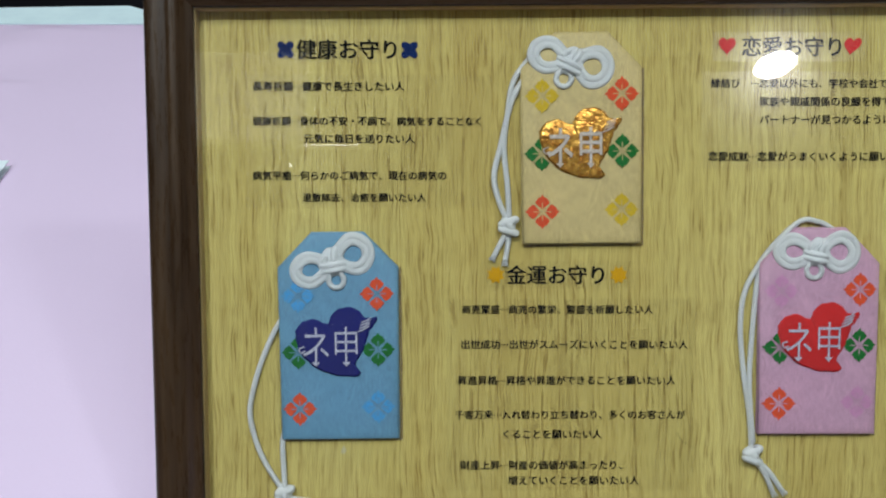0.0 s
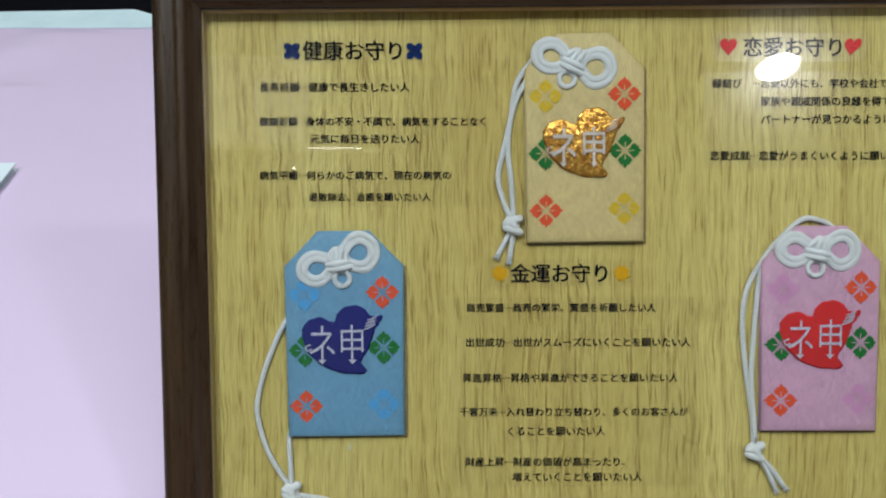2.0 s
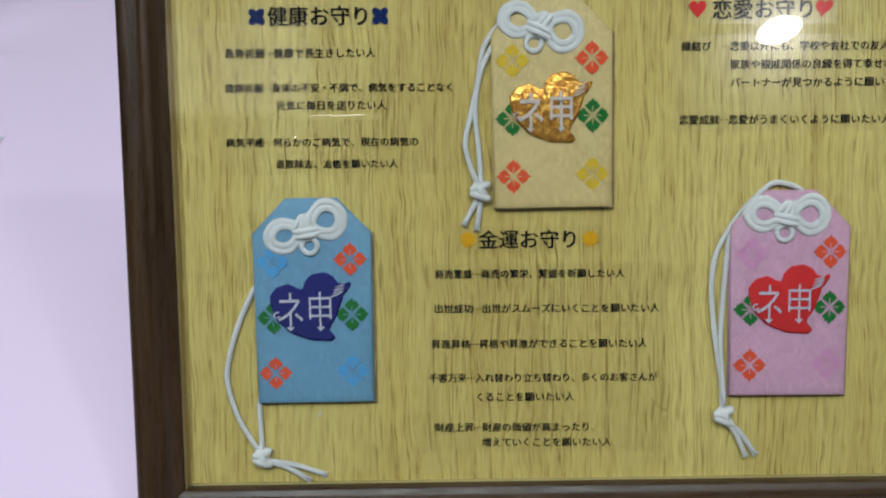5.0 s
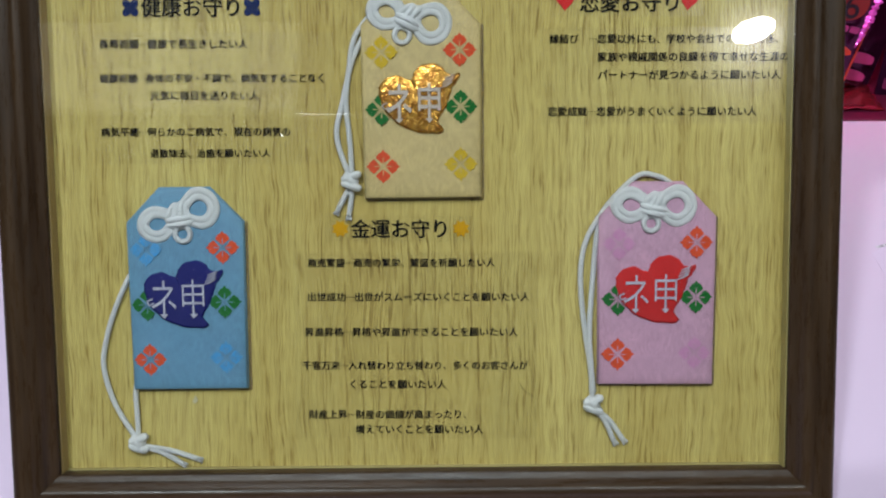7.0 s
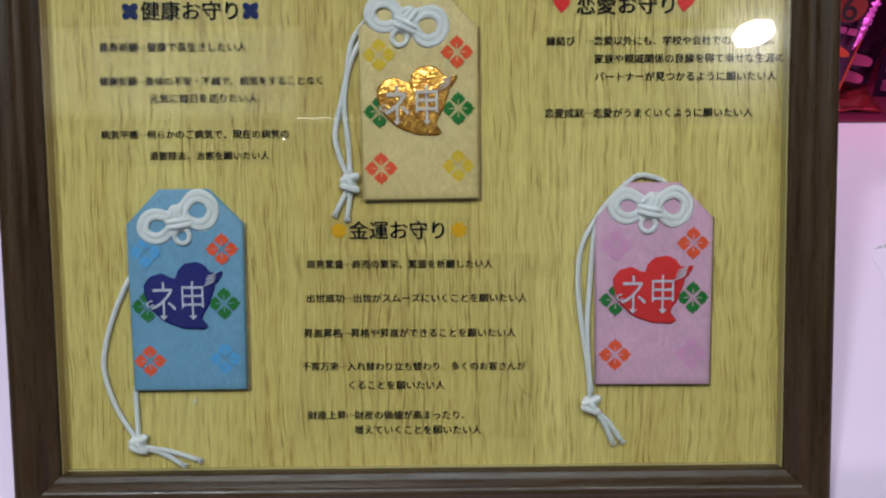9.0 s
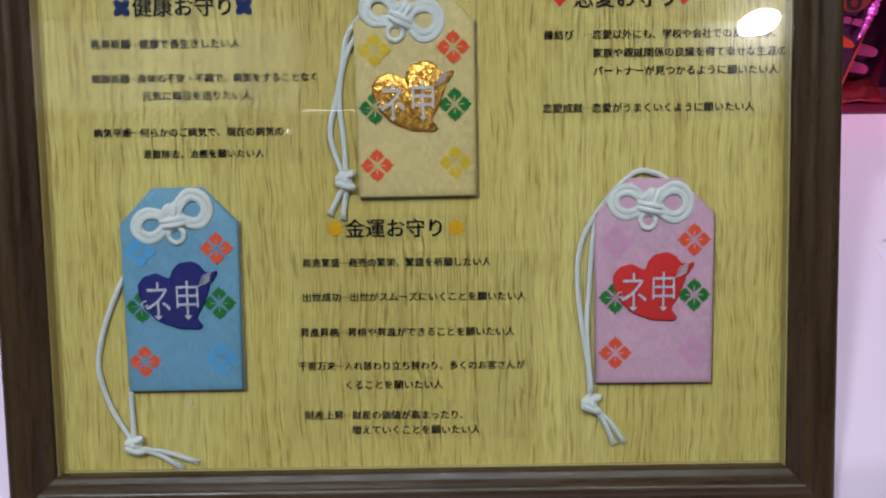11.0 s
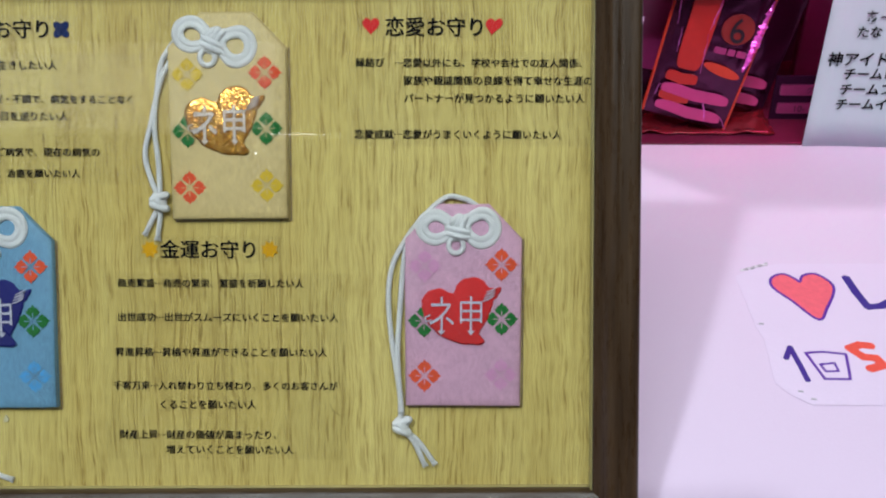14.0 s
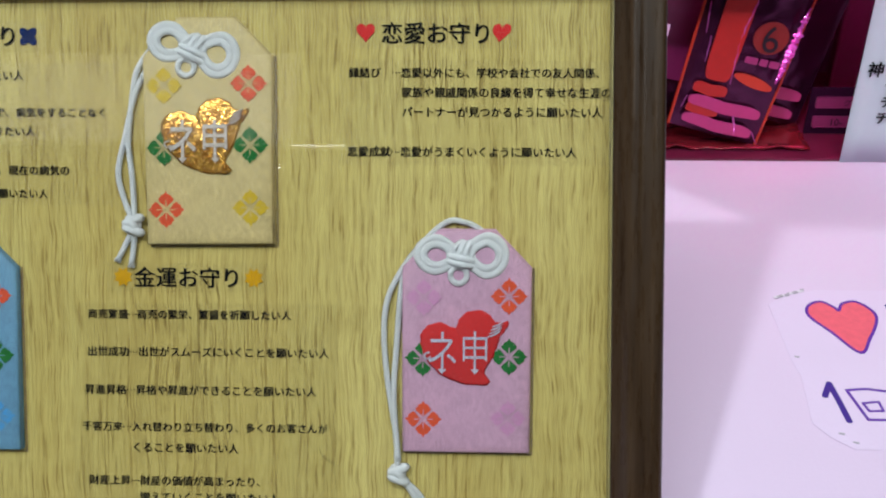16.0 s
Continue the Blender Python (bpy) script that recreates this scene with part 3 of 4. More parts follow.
PETAL = PETAL + [(-x, z) for x, z in PETAL[-2:0:-1]]
PETAL = [(p.x, p.y) for p in smooth_line([(x, z, 0) for x, z in PETAL], 2, True)]


def flower_mesh(cx, cz):
    bm = bmesh.new()
    for k in range(4):
        a = k * math.pi / 2
        pts = [(cx + (x * math.cos(a) - z * math.sin(a)) / 1000, cz + (x * math.sin(a) + z * math.cos(a)) / 1000) for x, z in PETAL]
        plate(pts, -0.00016, 0.0, bm, skin)
    return bm


def vein_mesh(cx, cz):
    bm = bmesh.new()
    for k in range(8):
        a, r, w = k * math.pi / 4, (3.4, 1.9)[k % 2], 0.16
        pts = [(cx + (x * math.cos(a) - z * math.sin(a)) / 1000, cz + (x * math.sin(a) + z * math.cos(a)) / 1000) for x, z in ((-w, 0.7), (w, 0.7), (w, r), (-w, r))]
        plate(pts, -0.00024, -0.0001, bm, skin)
    return bm


HEART = [(-16.4, 40.6), (-15.4, 43.6), (-12.4, 46.0), (-8.6, 46.4), (-4.4, 44.6), (-3.6, 45.2), (-2.2, 48.4), (0.6, 50.4), (4.2, 51.0), (7.6, 50.0), (9.8, 47.4),
         (11.6, 46.6), (14.6, 47.2), (14.8, 45.8), (13.2, 43.2), (12.0, 41.6), (10.8, 37.6), (9.0, 33.4), (6.4, 29.0), (6.0, 27.4), (8.6, 25.4), (6.0, 24.2),
         (0.6, 24.4), (-5.6, 26.0), (-11.4, 29.8), (-15.0, 34.6)]
HEART = [(p.x / 1000, p.y / 1000) for p in smooth_line([(x, z, 0) for x, z in HEART], 3, True)]


HEART = [(x + 0.00016 * (-1) ** k * (1 + noise.noise(Vector((k * 0.7, 0, 0)))), z + 0.00014 * (-1) ** (k // 2)) for k, (x, z) in enumerate(HEART)]


def heart_mesh():
    bm = bmesh.new()
    cx, cz = -0.0015, 0.0385
    rings = []
    for k, f in enumerate((1.0, 1.0, 0.93, 0.82, 0.66, 0.45, 0.2)):
        rise = 0.0 if k == 0 else -0.0003 - 0.0006 * (1 - f * f)
        rings.append([bm.verts.new((cx + (x - cx) * f, skin(cx + (x - cx) * f, cz + (z - cz) * f) + rise, cz + (z - cz) * f)) for x, z in HEART])
    n = len(HEART)
    for a, b in zip(rings, rings[1:]):
        for k in range(n):
            j = (k + 1) % n
            bm.faces.new((a[k], a[j], b[j], b[k]))
    bm.faces.new(rings[-1])
    bmesh.ops.recalc_face_normals(bm, faces=bm.faces[:])
    for face in bm.faces:
        face.smooth = True
    if sum(f.normal.y for f in bm.faces) > 0:
        bmesh.ops.reverse_faces(bm, faces=bm.faces[:])
    return bm


def strokes(parent, material, weight=-0.012):
    """The two signs on the heart, drawn with bars and arrow points, and the small wing."""
    for body, x, z, w in (("ネ", -13.4, 36.2, 9.8), ("申", -1.2, 36.6, 8.6)):
        bm = text_points(body, w / 1000, bold=weight, stretch=1.45 if body == "ネ" else 1.38)
        for v in bm.verts:
            px, pz = v.co.x + x / 1000, v.co.y + z / 1000
            v.co = Vector((px, skin(px, pz) - 0.0012, pz))
        part("sign", bm, material, parent)
    bm = bmesh.new()
    for x, z in ((-8.6, 28.2), (3.1, 28.2)):
        plate([((x - 1.5) / 1000, (z + 1.7) / 1000), (x / 1000, z / 1000), ((x + 1.5) / 1000, (z + 1.7) / 1000)], -0.0012, -0.0007, bm, skin)
    part("arrow_points", bm, material, parent)
    bm = bmesh.new()
    for k in range(4):
        x0, z0 = 7.6 + 0.5 * k, 41.4 + 1.2 * k
        pts = [(x0, z0), (x0 + 2.6, z0 + 0.9), (x0 + 4.6 - 0.2 * k, z0 + 2.3), (x0 + 4.3, z0 + 2.5), (x0 + 2.2, z0 + 1.25), (x0, z0 + 0.4)]
        plate([(x / 1000, z / 1000) for x, z in pts], -0.0012, -0.0007, bm, skin)
    part("wing", bm, material, parent)
    bm = tube([(-13.0 / 1000, -0.0064, 36.0 / 1000), (-14.8 / 1000, -0.0064, 35.2 / 1000), (-14.2 / 1000, -0.0064, 33.6 / 1000), (-12.6 / 1000, -0.0064, 34.4 / 1000)], 0.00028, 6)
    part("curl", bm, material, parent)


def bow(parent, x, z, turn, wide=1.0):
    base = -THICK - 0.0005
    c, s = math.cos(math.radians(turn)), math.sin(math.radians(turn))

    def at(px, pz, d=0.0):
        return ((x + px * c - pz * s) / 1000, base + d / 1000, (z + px * s + pz * c) / 1000)

    for side in (-1, 1):
        bm = bmesh.new()
        for rx, rz, thick in ((7.1, 6.35, 1.42), (4.9, 4.1, 1.38)):
            pts = []
            for k in range(16):
                a = 2 * math.pi * k / 16
                px = 8.4 + rx * math.cos(a)
                pz = rz * math.sin(a) * (1 - 0.42 * max(0.0, 1 - px / 9.0))
                near = max(0.0, 1 - px / 5.5)
                pts.append(at(side * px, pz * (1.12 if side > 0 else 0.94) + (0.8 if side > 0 else -0.4), -0.3 * near - (0.2 if rx < 6 else 0)))
            tube(pts, thick / 1000, 10, True, 4, bm, 0.5)
        part("loop", bm, CORD, parent, "", True)
    bm = bmesh.new()
    blob(at(0, -0.2, 0.3), (0.0046, 0.0020, 0.0044), bm, -math.radians(turn))
    for dx in (-0.6, 1.5):
        tube([at(dx - 2.2, -4.6, 0.5), at(dx - 1.5, -3.0, -0.5), at(dx - 0.4, 0.0, -0.9), at(dx + 0.7, 3.4, -0.9), at(dx + 1.1, 5.0, 0.4)], 0.00122, 9, False, 4, bm)
    for dz in (-2.9, -0.8):
        tube([at(-4.6, dz + 0.8, 0.4), at(-3.4, dz + 0.5, -0.7), at(0.0, dz, -1.9), at(3.2, dz - 0.4, -0.7), at(4.6, dz - 0.3, 0.4)], 0.00122, 9, False, 4, bm)
    tube([at(-3.6, 0.6, 0.3), at(-2.7, 2.2, -0.9), at(-1.2, 4.0, -0.6), at(0.2, 4.9, 0.5)], 0.0012, 9, False, 4, bm)
    part("knot", bm, CORD, parent, "", True)
    lower = [at(-0.4 + 2.9 * math.cos(a), -6.9 + 3.0 * math.sin(a), -0.2) for a in (2 * math.pi * k / 10 for k in range(10))]
    part("small_loop", tube(lower, 0.00105, 9, True, 4), CORD, parent, "", True)


def hanging_cord(parent, u0, v0, strands, knot, tails, radius=0.00105):
    def at(u, v, d):
        return ((u - u0) / 1000, d / 1000, (v - v0) / 1000)

    for line in strands:
        part("cord", tube([at(*p) for p in line], radius, 10, False, 6), CORD, parent, "", True)
    u, v = knot
    bm = bmesh.new()
    for k, lean in enumerate((-0.6, 0.6)):
        ring = [at(u + 2.6 * math.cos(a), v + 1.75 * (k * 2 - 1) + lean * 1.5 * math.cos(a), -2.4 + 1.3 * math.sin(a)) for a in (2 * math.pi * i / 9 for i in range(9))]
        tube(ring, 0.00155, 9, True, 4, bm)
    blob(at(u, v, -2.0), (0.0029, 0.0020, 0.0034), bm)
    tube([at(u - 1.8, v + 2.6, -1.8), at(u, v + 0.6, -4.1), at(u + 1.4, v - 2.6, -1.8)], 0.0015, 9, False, 5, bm)
    part("cord_knot", bm, CORD, parent, "", True)
    for tu, tv in tails:
        bm = tube([at(u, v - 1.2, -1.6), at(u + (tu - u) * 0.5 + 0.5, v + (tv - v) * 0.45, -1.5), at(tu, tv, -1.2)], radius, 10, False, 6)
        for k in range(9):
            a, ex = 2 * math.pi * k / 9, Vector((tu - u, tv - v)).normalized()
            px, pz, d = tu - ex.y * 0.7 * math.cos(a), tv + ex.x * 0.7 * math.cos(a), -1.2 + 0.7 * math.sin(a)
            tube([at(px, pz, d), at(px + ex.x * 1.9 - ex.y * 0.5 * math.cos(a), pz + ex.y * 1.9 + ex.x * 0.5 * math.cos(a), min(-0.3, d * 1.2))], 0.00022, 5, False, 1, bm)
        part("cord_tail", bm, CORD, parent, "", True)


SLEEVE = [(-HALF + 0.001, -0.0017), (HALF + 0.0009, -0.0017), (HALF + 0.0010, SHOULDER), (FLAT, TOP - 0.001), (-FLAT, TOP - 0.001), (-HALF + 0.001, SHOULDER - 0.001)]
# Film edge, right and bottom only; its brown tint paints the pouch's shadow.
SLEEVE_SHADOW = clear("sleeve_shadow_edge", (0.88, 0.78, 0.66), 0.2, 0.0, 0.12)
SPOTS = [(-15.2, 55.4), (15.0, 56.0), (-15.4, 33.6), (15.2, 34.4), (-15.2, 11.6), (15.0, 12.2)]


def charm(label, u0, v0, turn, cloth, heart_mat, sign_mat, pale, bow_at, bow_turn, warm=None):
    ob = thing("amulet", label, "amulet", MF @ Matrix.Translation((u0 / 1000, 0, v0 / 1000)) @ pose(0, 0, 0, 0, turn, 0), "charms in the frame")
    warm = warm or ORANGE_T
    part("pouch", pouch_body(), cloth, ob, "", True)
    sleeve = part("sleeve", plate(SLEEVE, -0.0009, -0.0007), FILM, ob, "clear plastic sleeve")
    sleeve.visible_shadow = False
    part("sleeve_edge", tube([(x, -0.0007, z) for x, z in SLEEVE[:3]], 0.00028, 6, False, 1), SLEEVE_SHADOW, ob, "clear sleeve edge tinted brown for the pouch's shadow")
    part("seam", tube([(x, -0.0014, z) for x, z in inset(HEX, 0.0001)], 0.00042, 6, True, 1), cloth, ob)
    for (x, z), mat in zip(SPOTS, (pale, warm, GREEN_T, GREEN_T, warm, pale)):
        flower = part("embroidered_flower", flower_mesh(x / 1000, z / 1000), mat, ob)
        part("stamen", vein_mesh(x / 1000, z / 1000), cloth, flower)
    heart = part("embroidered_heart", heart_mesh(), heart_mat, ob)
    strokes(ob, sign_mat, 0.010 if sign_mat == SILVER_T else -0.006)
    bow(ob, *bow_at, bow_turn)
    return ob


blue = charm("sky blue brocade amulet pouch with navy heart and white bow", -92.3, 51.9, -0.6, BLUE, NAVY_T, WHITE_T, SKY_T, (-1.9, 68.2), 16.0)
hanging_cord(blue, -92.3, 51.9, [
    [(-113.0, 99, -1.3), (-116.4, 95, -1.3), (-122.0, 83, -1.3), (-125.9, 71, -1.3), (-127.4, 59.6, -1.3), (-123.3, 44.5, -1.4), (-115.4, 31.0, -2.0)],
    [(-113.5, 56, -0.9), (-115.0, 49.9, -1.2), (-114.8, 40, -1.3), (-114.4, 30.6, -2.0)]], (-114.4, 28.9), [(-90.8, 21.8), (-97.2, 19.9)])
cream = charm("cream brocade amulet pouch with gold foil heart and white bow", 0.7, 128.0, -0.6, YELLOW, GOLD, SILVER_T, YELLOW_T, (-4.4, 68.2), -19.0)
hanging_cord(cream, 0.7, 128.0, [
    [(-18.0, 199, -1.2), (-25.0, 189.5, -1.3), (-27.4, 177, -1.3), (-28.8, 164.3, -1.3), (-27.6, 150, -1.4), (-27.0, 137.0, -2.0)],
    [(-21.5, 190, -1.0), (-26.0, 181, -1.2), (-30.1, 165, -1.3), (-32.7, 153.0, -1.3), (-30.6, 143, -1.5), (-27.9, 136.5, -2.0)]], (-27.3, 134.0), [(-33.0, 122.5), (-28.6, 120.6)])
rose = charm("pink brocade amulet pouch with red heart and white bow", 92.6, 53.7, 0.0, PINK, RED_T, WHITE_T, ROSE_T, (-2.0, 70.3), -4.5)
hanging_cord(rose, 92.6, 53.7, [
    [(100.0, 130.5, -1.0), (96.5, 133.6, -1.2), (92.0, 135.6, -1.4), (85.1, 135.7, -1.4), (75.3, 126.7, -1.4), (67.8, 116, -1.4), (64.0, 107, -1.3), (62.9, 94.8, -1.3), (64.4, 77.7, -1.3), (67.2, 59.4, -1.4), (68.0, 47, -2.0)],
    [(72.0, 120, -0.8), (69.2, 112.5, -1.1), (67.4, 89.8, -1.3), (66.6, 71.6, -2.2), (68.4, 49.3, -2.4)]], (68.4, 44.4), [(77.0, 29.3), (80.6, 29.9)])

hair = tube([(0.0392, -0.0006, 0.0530), (0.0408, -0.0007, 0.0500), (0.0438, -0.0006, 0.0478), (0.0465, -0.0006, 0.0462)], 0.00009, 5)
tagged(part("fibre", hair, INK), "fine dark fibre lying on the oak backing", "fibre").matrix_world = MF

bm = flat([(-0.0011, -0.0012), (0.0004, -0.0015), (0.0013, -0.0003), (0.0002, 0.0016)], -0.0006, 0.0)
bmesh.ops.transform(bm, verts=bm.verts[:], matrix=pose(-0.0915, -0.0008, 0.0462, 90, 0, 0))
tagged(part("paper_fleck", bm, plain("pale_fleck", (0.46, 0.42, 0.26), 0.8)), "tiny pale paper fleck on the oak backing", "fleck").matrix_world = MF

# ---- hand-written note on the table ----
NOTE_FILM = paper("note_paper", (0.735, 0.600, 0.775), 0.35, 40)
PURPLE_INK, BLUE_INK, CORAL_INK = plain("purple_ink", (0.105, 0.02, 0.34), 0.5), plain("blue_violet_ink", (0.045, 0.022, 0.25), 0.5), plain("coral_marker", (0.86, 0.13, 0.17), 0.6, 0, 260)
ORANGE_INK = plain("orange_marker", (0.85, 0.09, 0.06), 0.6, 0, 400)
note = thing("love_note", "hand-drawn paper note with coral heart taped to the pink table", "note", Matrix.Translation((0.25, 0.13, 0.0003)))


def mark(name, pts, width, material, closed=False, high=0.00028):
    pts = [(x / 1000 - 0.25, y / 1000 - 0.13, 0) for x, y in pts]
    bm = bmesh.new()
    line = smooth_line(pts, 1, closed) + ([Vector(pts[0])] if closed else [])
    for k, (a, b) in enumerate(zip(line, line[1:])):
        d = (b - a).normalized()
        side = Vector((-d.y, d.x, 0)) * width / 2000
        d = d * width / 4000
        flat([(p.x, p.y) for p in (a - d - side, b + d - side, b + d + side, a - d + side)], 0.00008, high + 0.000004 * k, bm)
    if width > 2:
        for k, p in enumerate(line):
            flat([(p.x + width / 2000 * math.cos(a), p.y + width / 2000 * math.sin(a)) for a in (math.pi * i / 7 for i in range(14))], 0.00008, high + 0.00004 + 0.000004 * k, bm)
    return part(name, bm, material, note)


note_film = part("film", flat([(x / 1000 - 0.25, y / 1000 - 0.13) for x, y in ((249.5, 182), (262, 190), (278, 195), (300, 195), (430, 196), (430, 74), (288, 74.6), (260.4, 74.6), (252, 82), (246.6, 90.5), (250.6, 124.4), (249, 135))], 0.0, 0.0001), NOTE_FILM, note)
HEART_N = [(p.x, p.y) for p in smooth_line([(284.1, 141.5, 0), (275, 158, 0), (267.8, 171, 0), (269.5, 180, 0), (277, 184.3, 0), (282.5, 179.5, 0), (284.4, 176.5, 0), (288, 182.5, 0), (295.6, 184.3, 0), (301.5, 176, 0), (300.5, 167, 0), (292, 152, 0)], 5, True)]
part("heart_fill", flat([(x / 1000 - 0.25, y / 1000 - 0.13) for x, y in HEART_N], 0.00008, 0.0002), CORAL_INK, note, "coral red heart")
mark("heart_outline", HEART_N, 1.5, PURPLE_INK, True)
mark("letter", [(311.9, 180.5), (312.6, 166), (314.4, 153.0), (322, 154.0), (328, 158)], 4.8, BLUE_INK)
GREY_INK = plain("grey_smudge", (0.40, 0.37, 0.42), 0.6)
# Pale pieces paint the glints between the grey bits of tape.
TAPE_GLINT = plain("tape_glint", (0.78, 0.74, 0.80), 0.25)
rnd = random.Random(5)
for k in range(11):
    f = k / 10
    x, y = 254.5 + 15.0 * f, 187.5 + 6.5 * f + rnd.uniform(-0.5, 0.5)
    mark("torn_tape", [(x, y), (x + rnd.uniform(1.2, 2.4), y + rnd.uniform(0.3, 1.0))], rnd.uniform(0.7, 1.9), GREY_INK if k % 3 else TAPE_GLINT, False, 0.0003 + 0.00002 * k)
for x, y in ((251.5, 138), (256.5, 84.5), (261, 79)):
    mark("smudge", [(x, y), (x + 2.0, y - 0.4)], 0.9, GREY_INK, False, 0.0003)
mark("numeral", [(257.6, 109.5), (262.0, 118.0), (262.9, 104), (263.3, 92.6)], 2.9, BLUE_INK)
mark("sign_outer", [(268.7, 113.6), (278, 114.6), (288.8, 112.7), (286.5, 102), (284.5, 93.4), (272.0, 93.6)], 1.4, PURPLE_INK, True)
mark("sign_inner", [(273.2, 104.6), (280.7, 105.7), (280.8, 99.5), (274.4, 99.2)], 1.2, PURPLE_INK, True)
mark("red_letter", [(303.5, 119.5), (298.5, 120.4), (292.5, 117.5), (297.0, 110.5), (303, 109.8), (304.5, 104), (297.5, 101.5)], 5.2, ORANGE_INK)

# ---- glass display case with foil bags ----
CASE_DARK = plain("case_black", (0.014, 0.005, 0.013), 0.35)
# Back panel colour raised to stand for ambient glow inside the case.
MAGENTA_PANEL = plain("magenta_glow_panel", (0.13, 0.020, 0.095), 0.4)
case = thing("display_case", "dark open-fronted display case lit magenta inside, on the pink table", "display case", Matrix.Translation((0.36, 0.42, 0.0)))
# Floor colour includes the red-magenta glow that falls on it.
CASE_BASE = plain("glow_tinted_base", (0.13, 0.010, 0.036), 0.35)
part("base", box(-0.18, 0.19, -0.075, 0.08, 0.0, 0.002, 0.0005), CASE_BASE, case)
part("back", box(-0.18, 0.19, 0.075, 0.08, 0.002, 0.25), MAGENTA_PANEL, case)
part("side", box(-0.18, -0.176, -0.074, 0.075, 0.002, 0.25), CASE_DARK, case)
part("side", box(0.186, 0.19, -0.074, 0.075, 0.002, 0.25), CASE_DARK, case)
part("top", box(-0.18, 0.19, -0.074, 0.08, 0.25, 0.255), CASE_DARK, case)
# Unseen baffle, added to keep the magenta light off the table.
part("spill_baffle", box(-0.18, 0.19, -0.078, -0.0745, 0.125, 0.252), CASE_DARK, case)
strip = part("light_strip", box(-0.16, 0.17, -0.05, -0.04, 0.244, 0.25), glowing("magenta_glow", (1.0, 0.05, 0.45), 6), case, "magenta light strip")
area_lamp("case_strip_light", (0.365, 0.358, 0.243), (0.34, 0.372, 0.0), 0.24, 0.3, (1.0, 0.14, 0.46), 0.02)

FOIL = plain("purple_foil", (0.085, 0.012, 0.052), 0.26, 0.7, 60, 0.5)
# Glints along the foil creases, painted as bright magenta.
CREASE_GLINT = plain("magenta_crease_glint", (1.0, 0.20, 0.72), 0.18, 0.5, 500, 0.5)
TRIM = plain("orange_trim", (0.52, 0.032, 0.014), 0.35)
# Label colours carry the case's magenta light as well.
PILL = plain("magenta_lit_label", (0.46, 0.03, 0.16), 0.4)
FOLD_GLINT = plain("magenta_fold_glint", (1.0, 0.12, 0.66), 0.2, 0.5, 300, 0.4)
DISC = plain("dull_orange_disc", (0.22, 0.011, 0.011), 0.4)
DIM_PILL = plain("dim_magenta_lit_label", (0.32, 0.022, 0.13), 0.4)
RED_PANEL = plain("red_orange_panel", (0.42, 0.014, 0.012), 0.35)


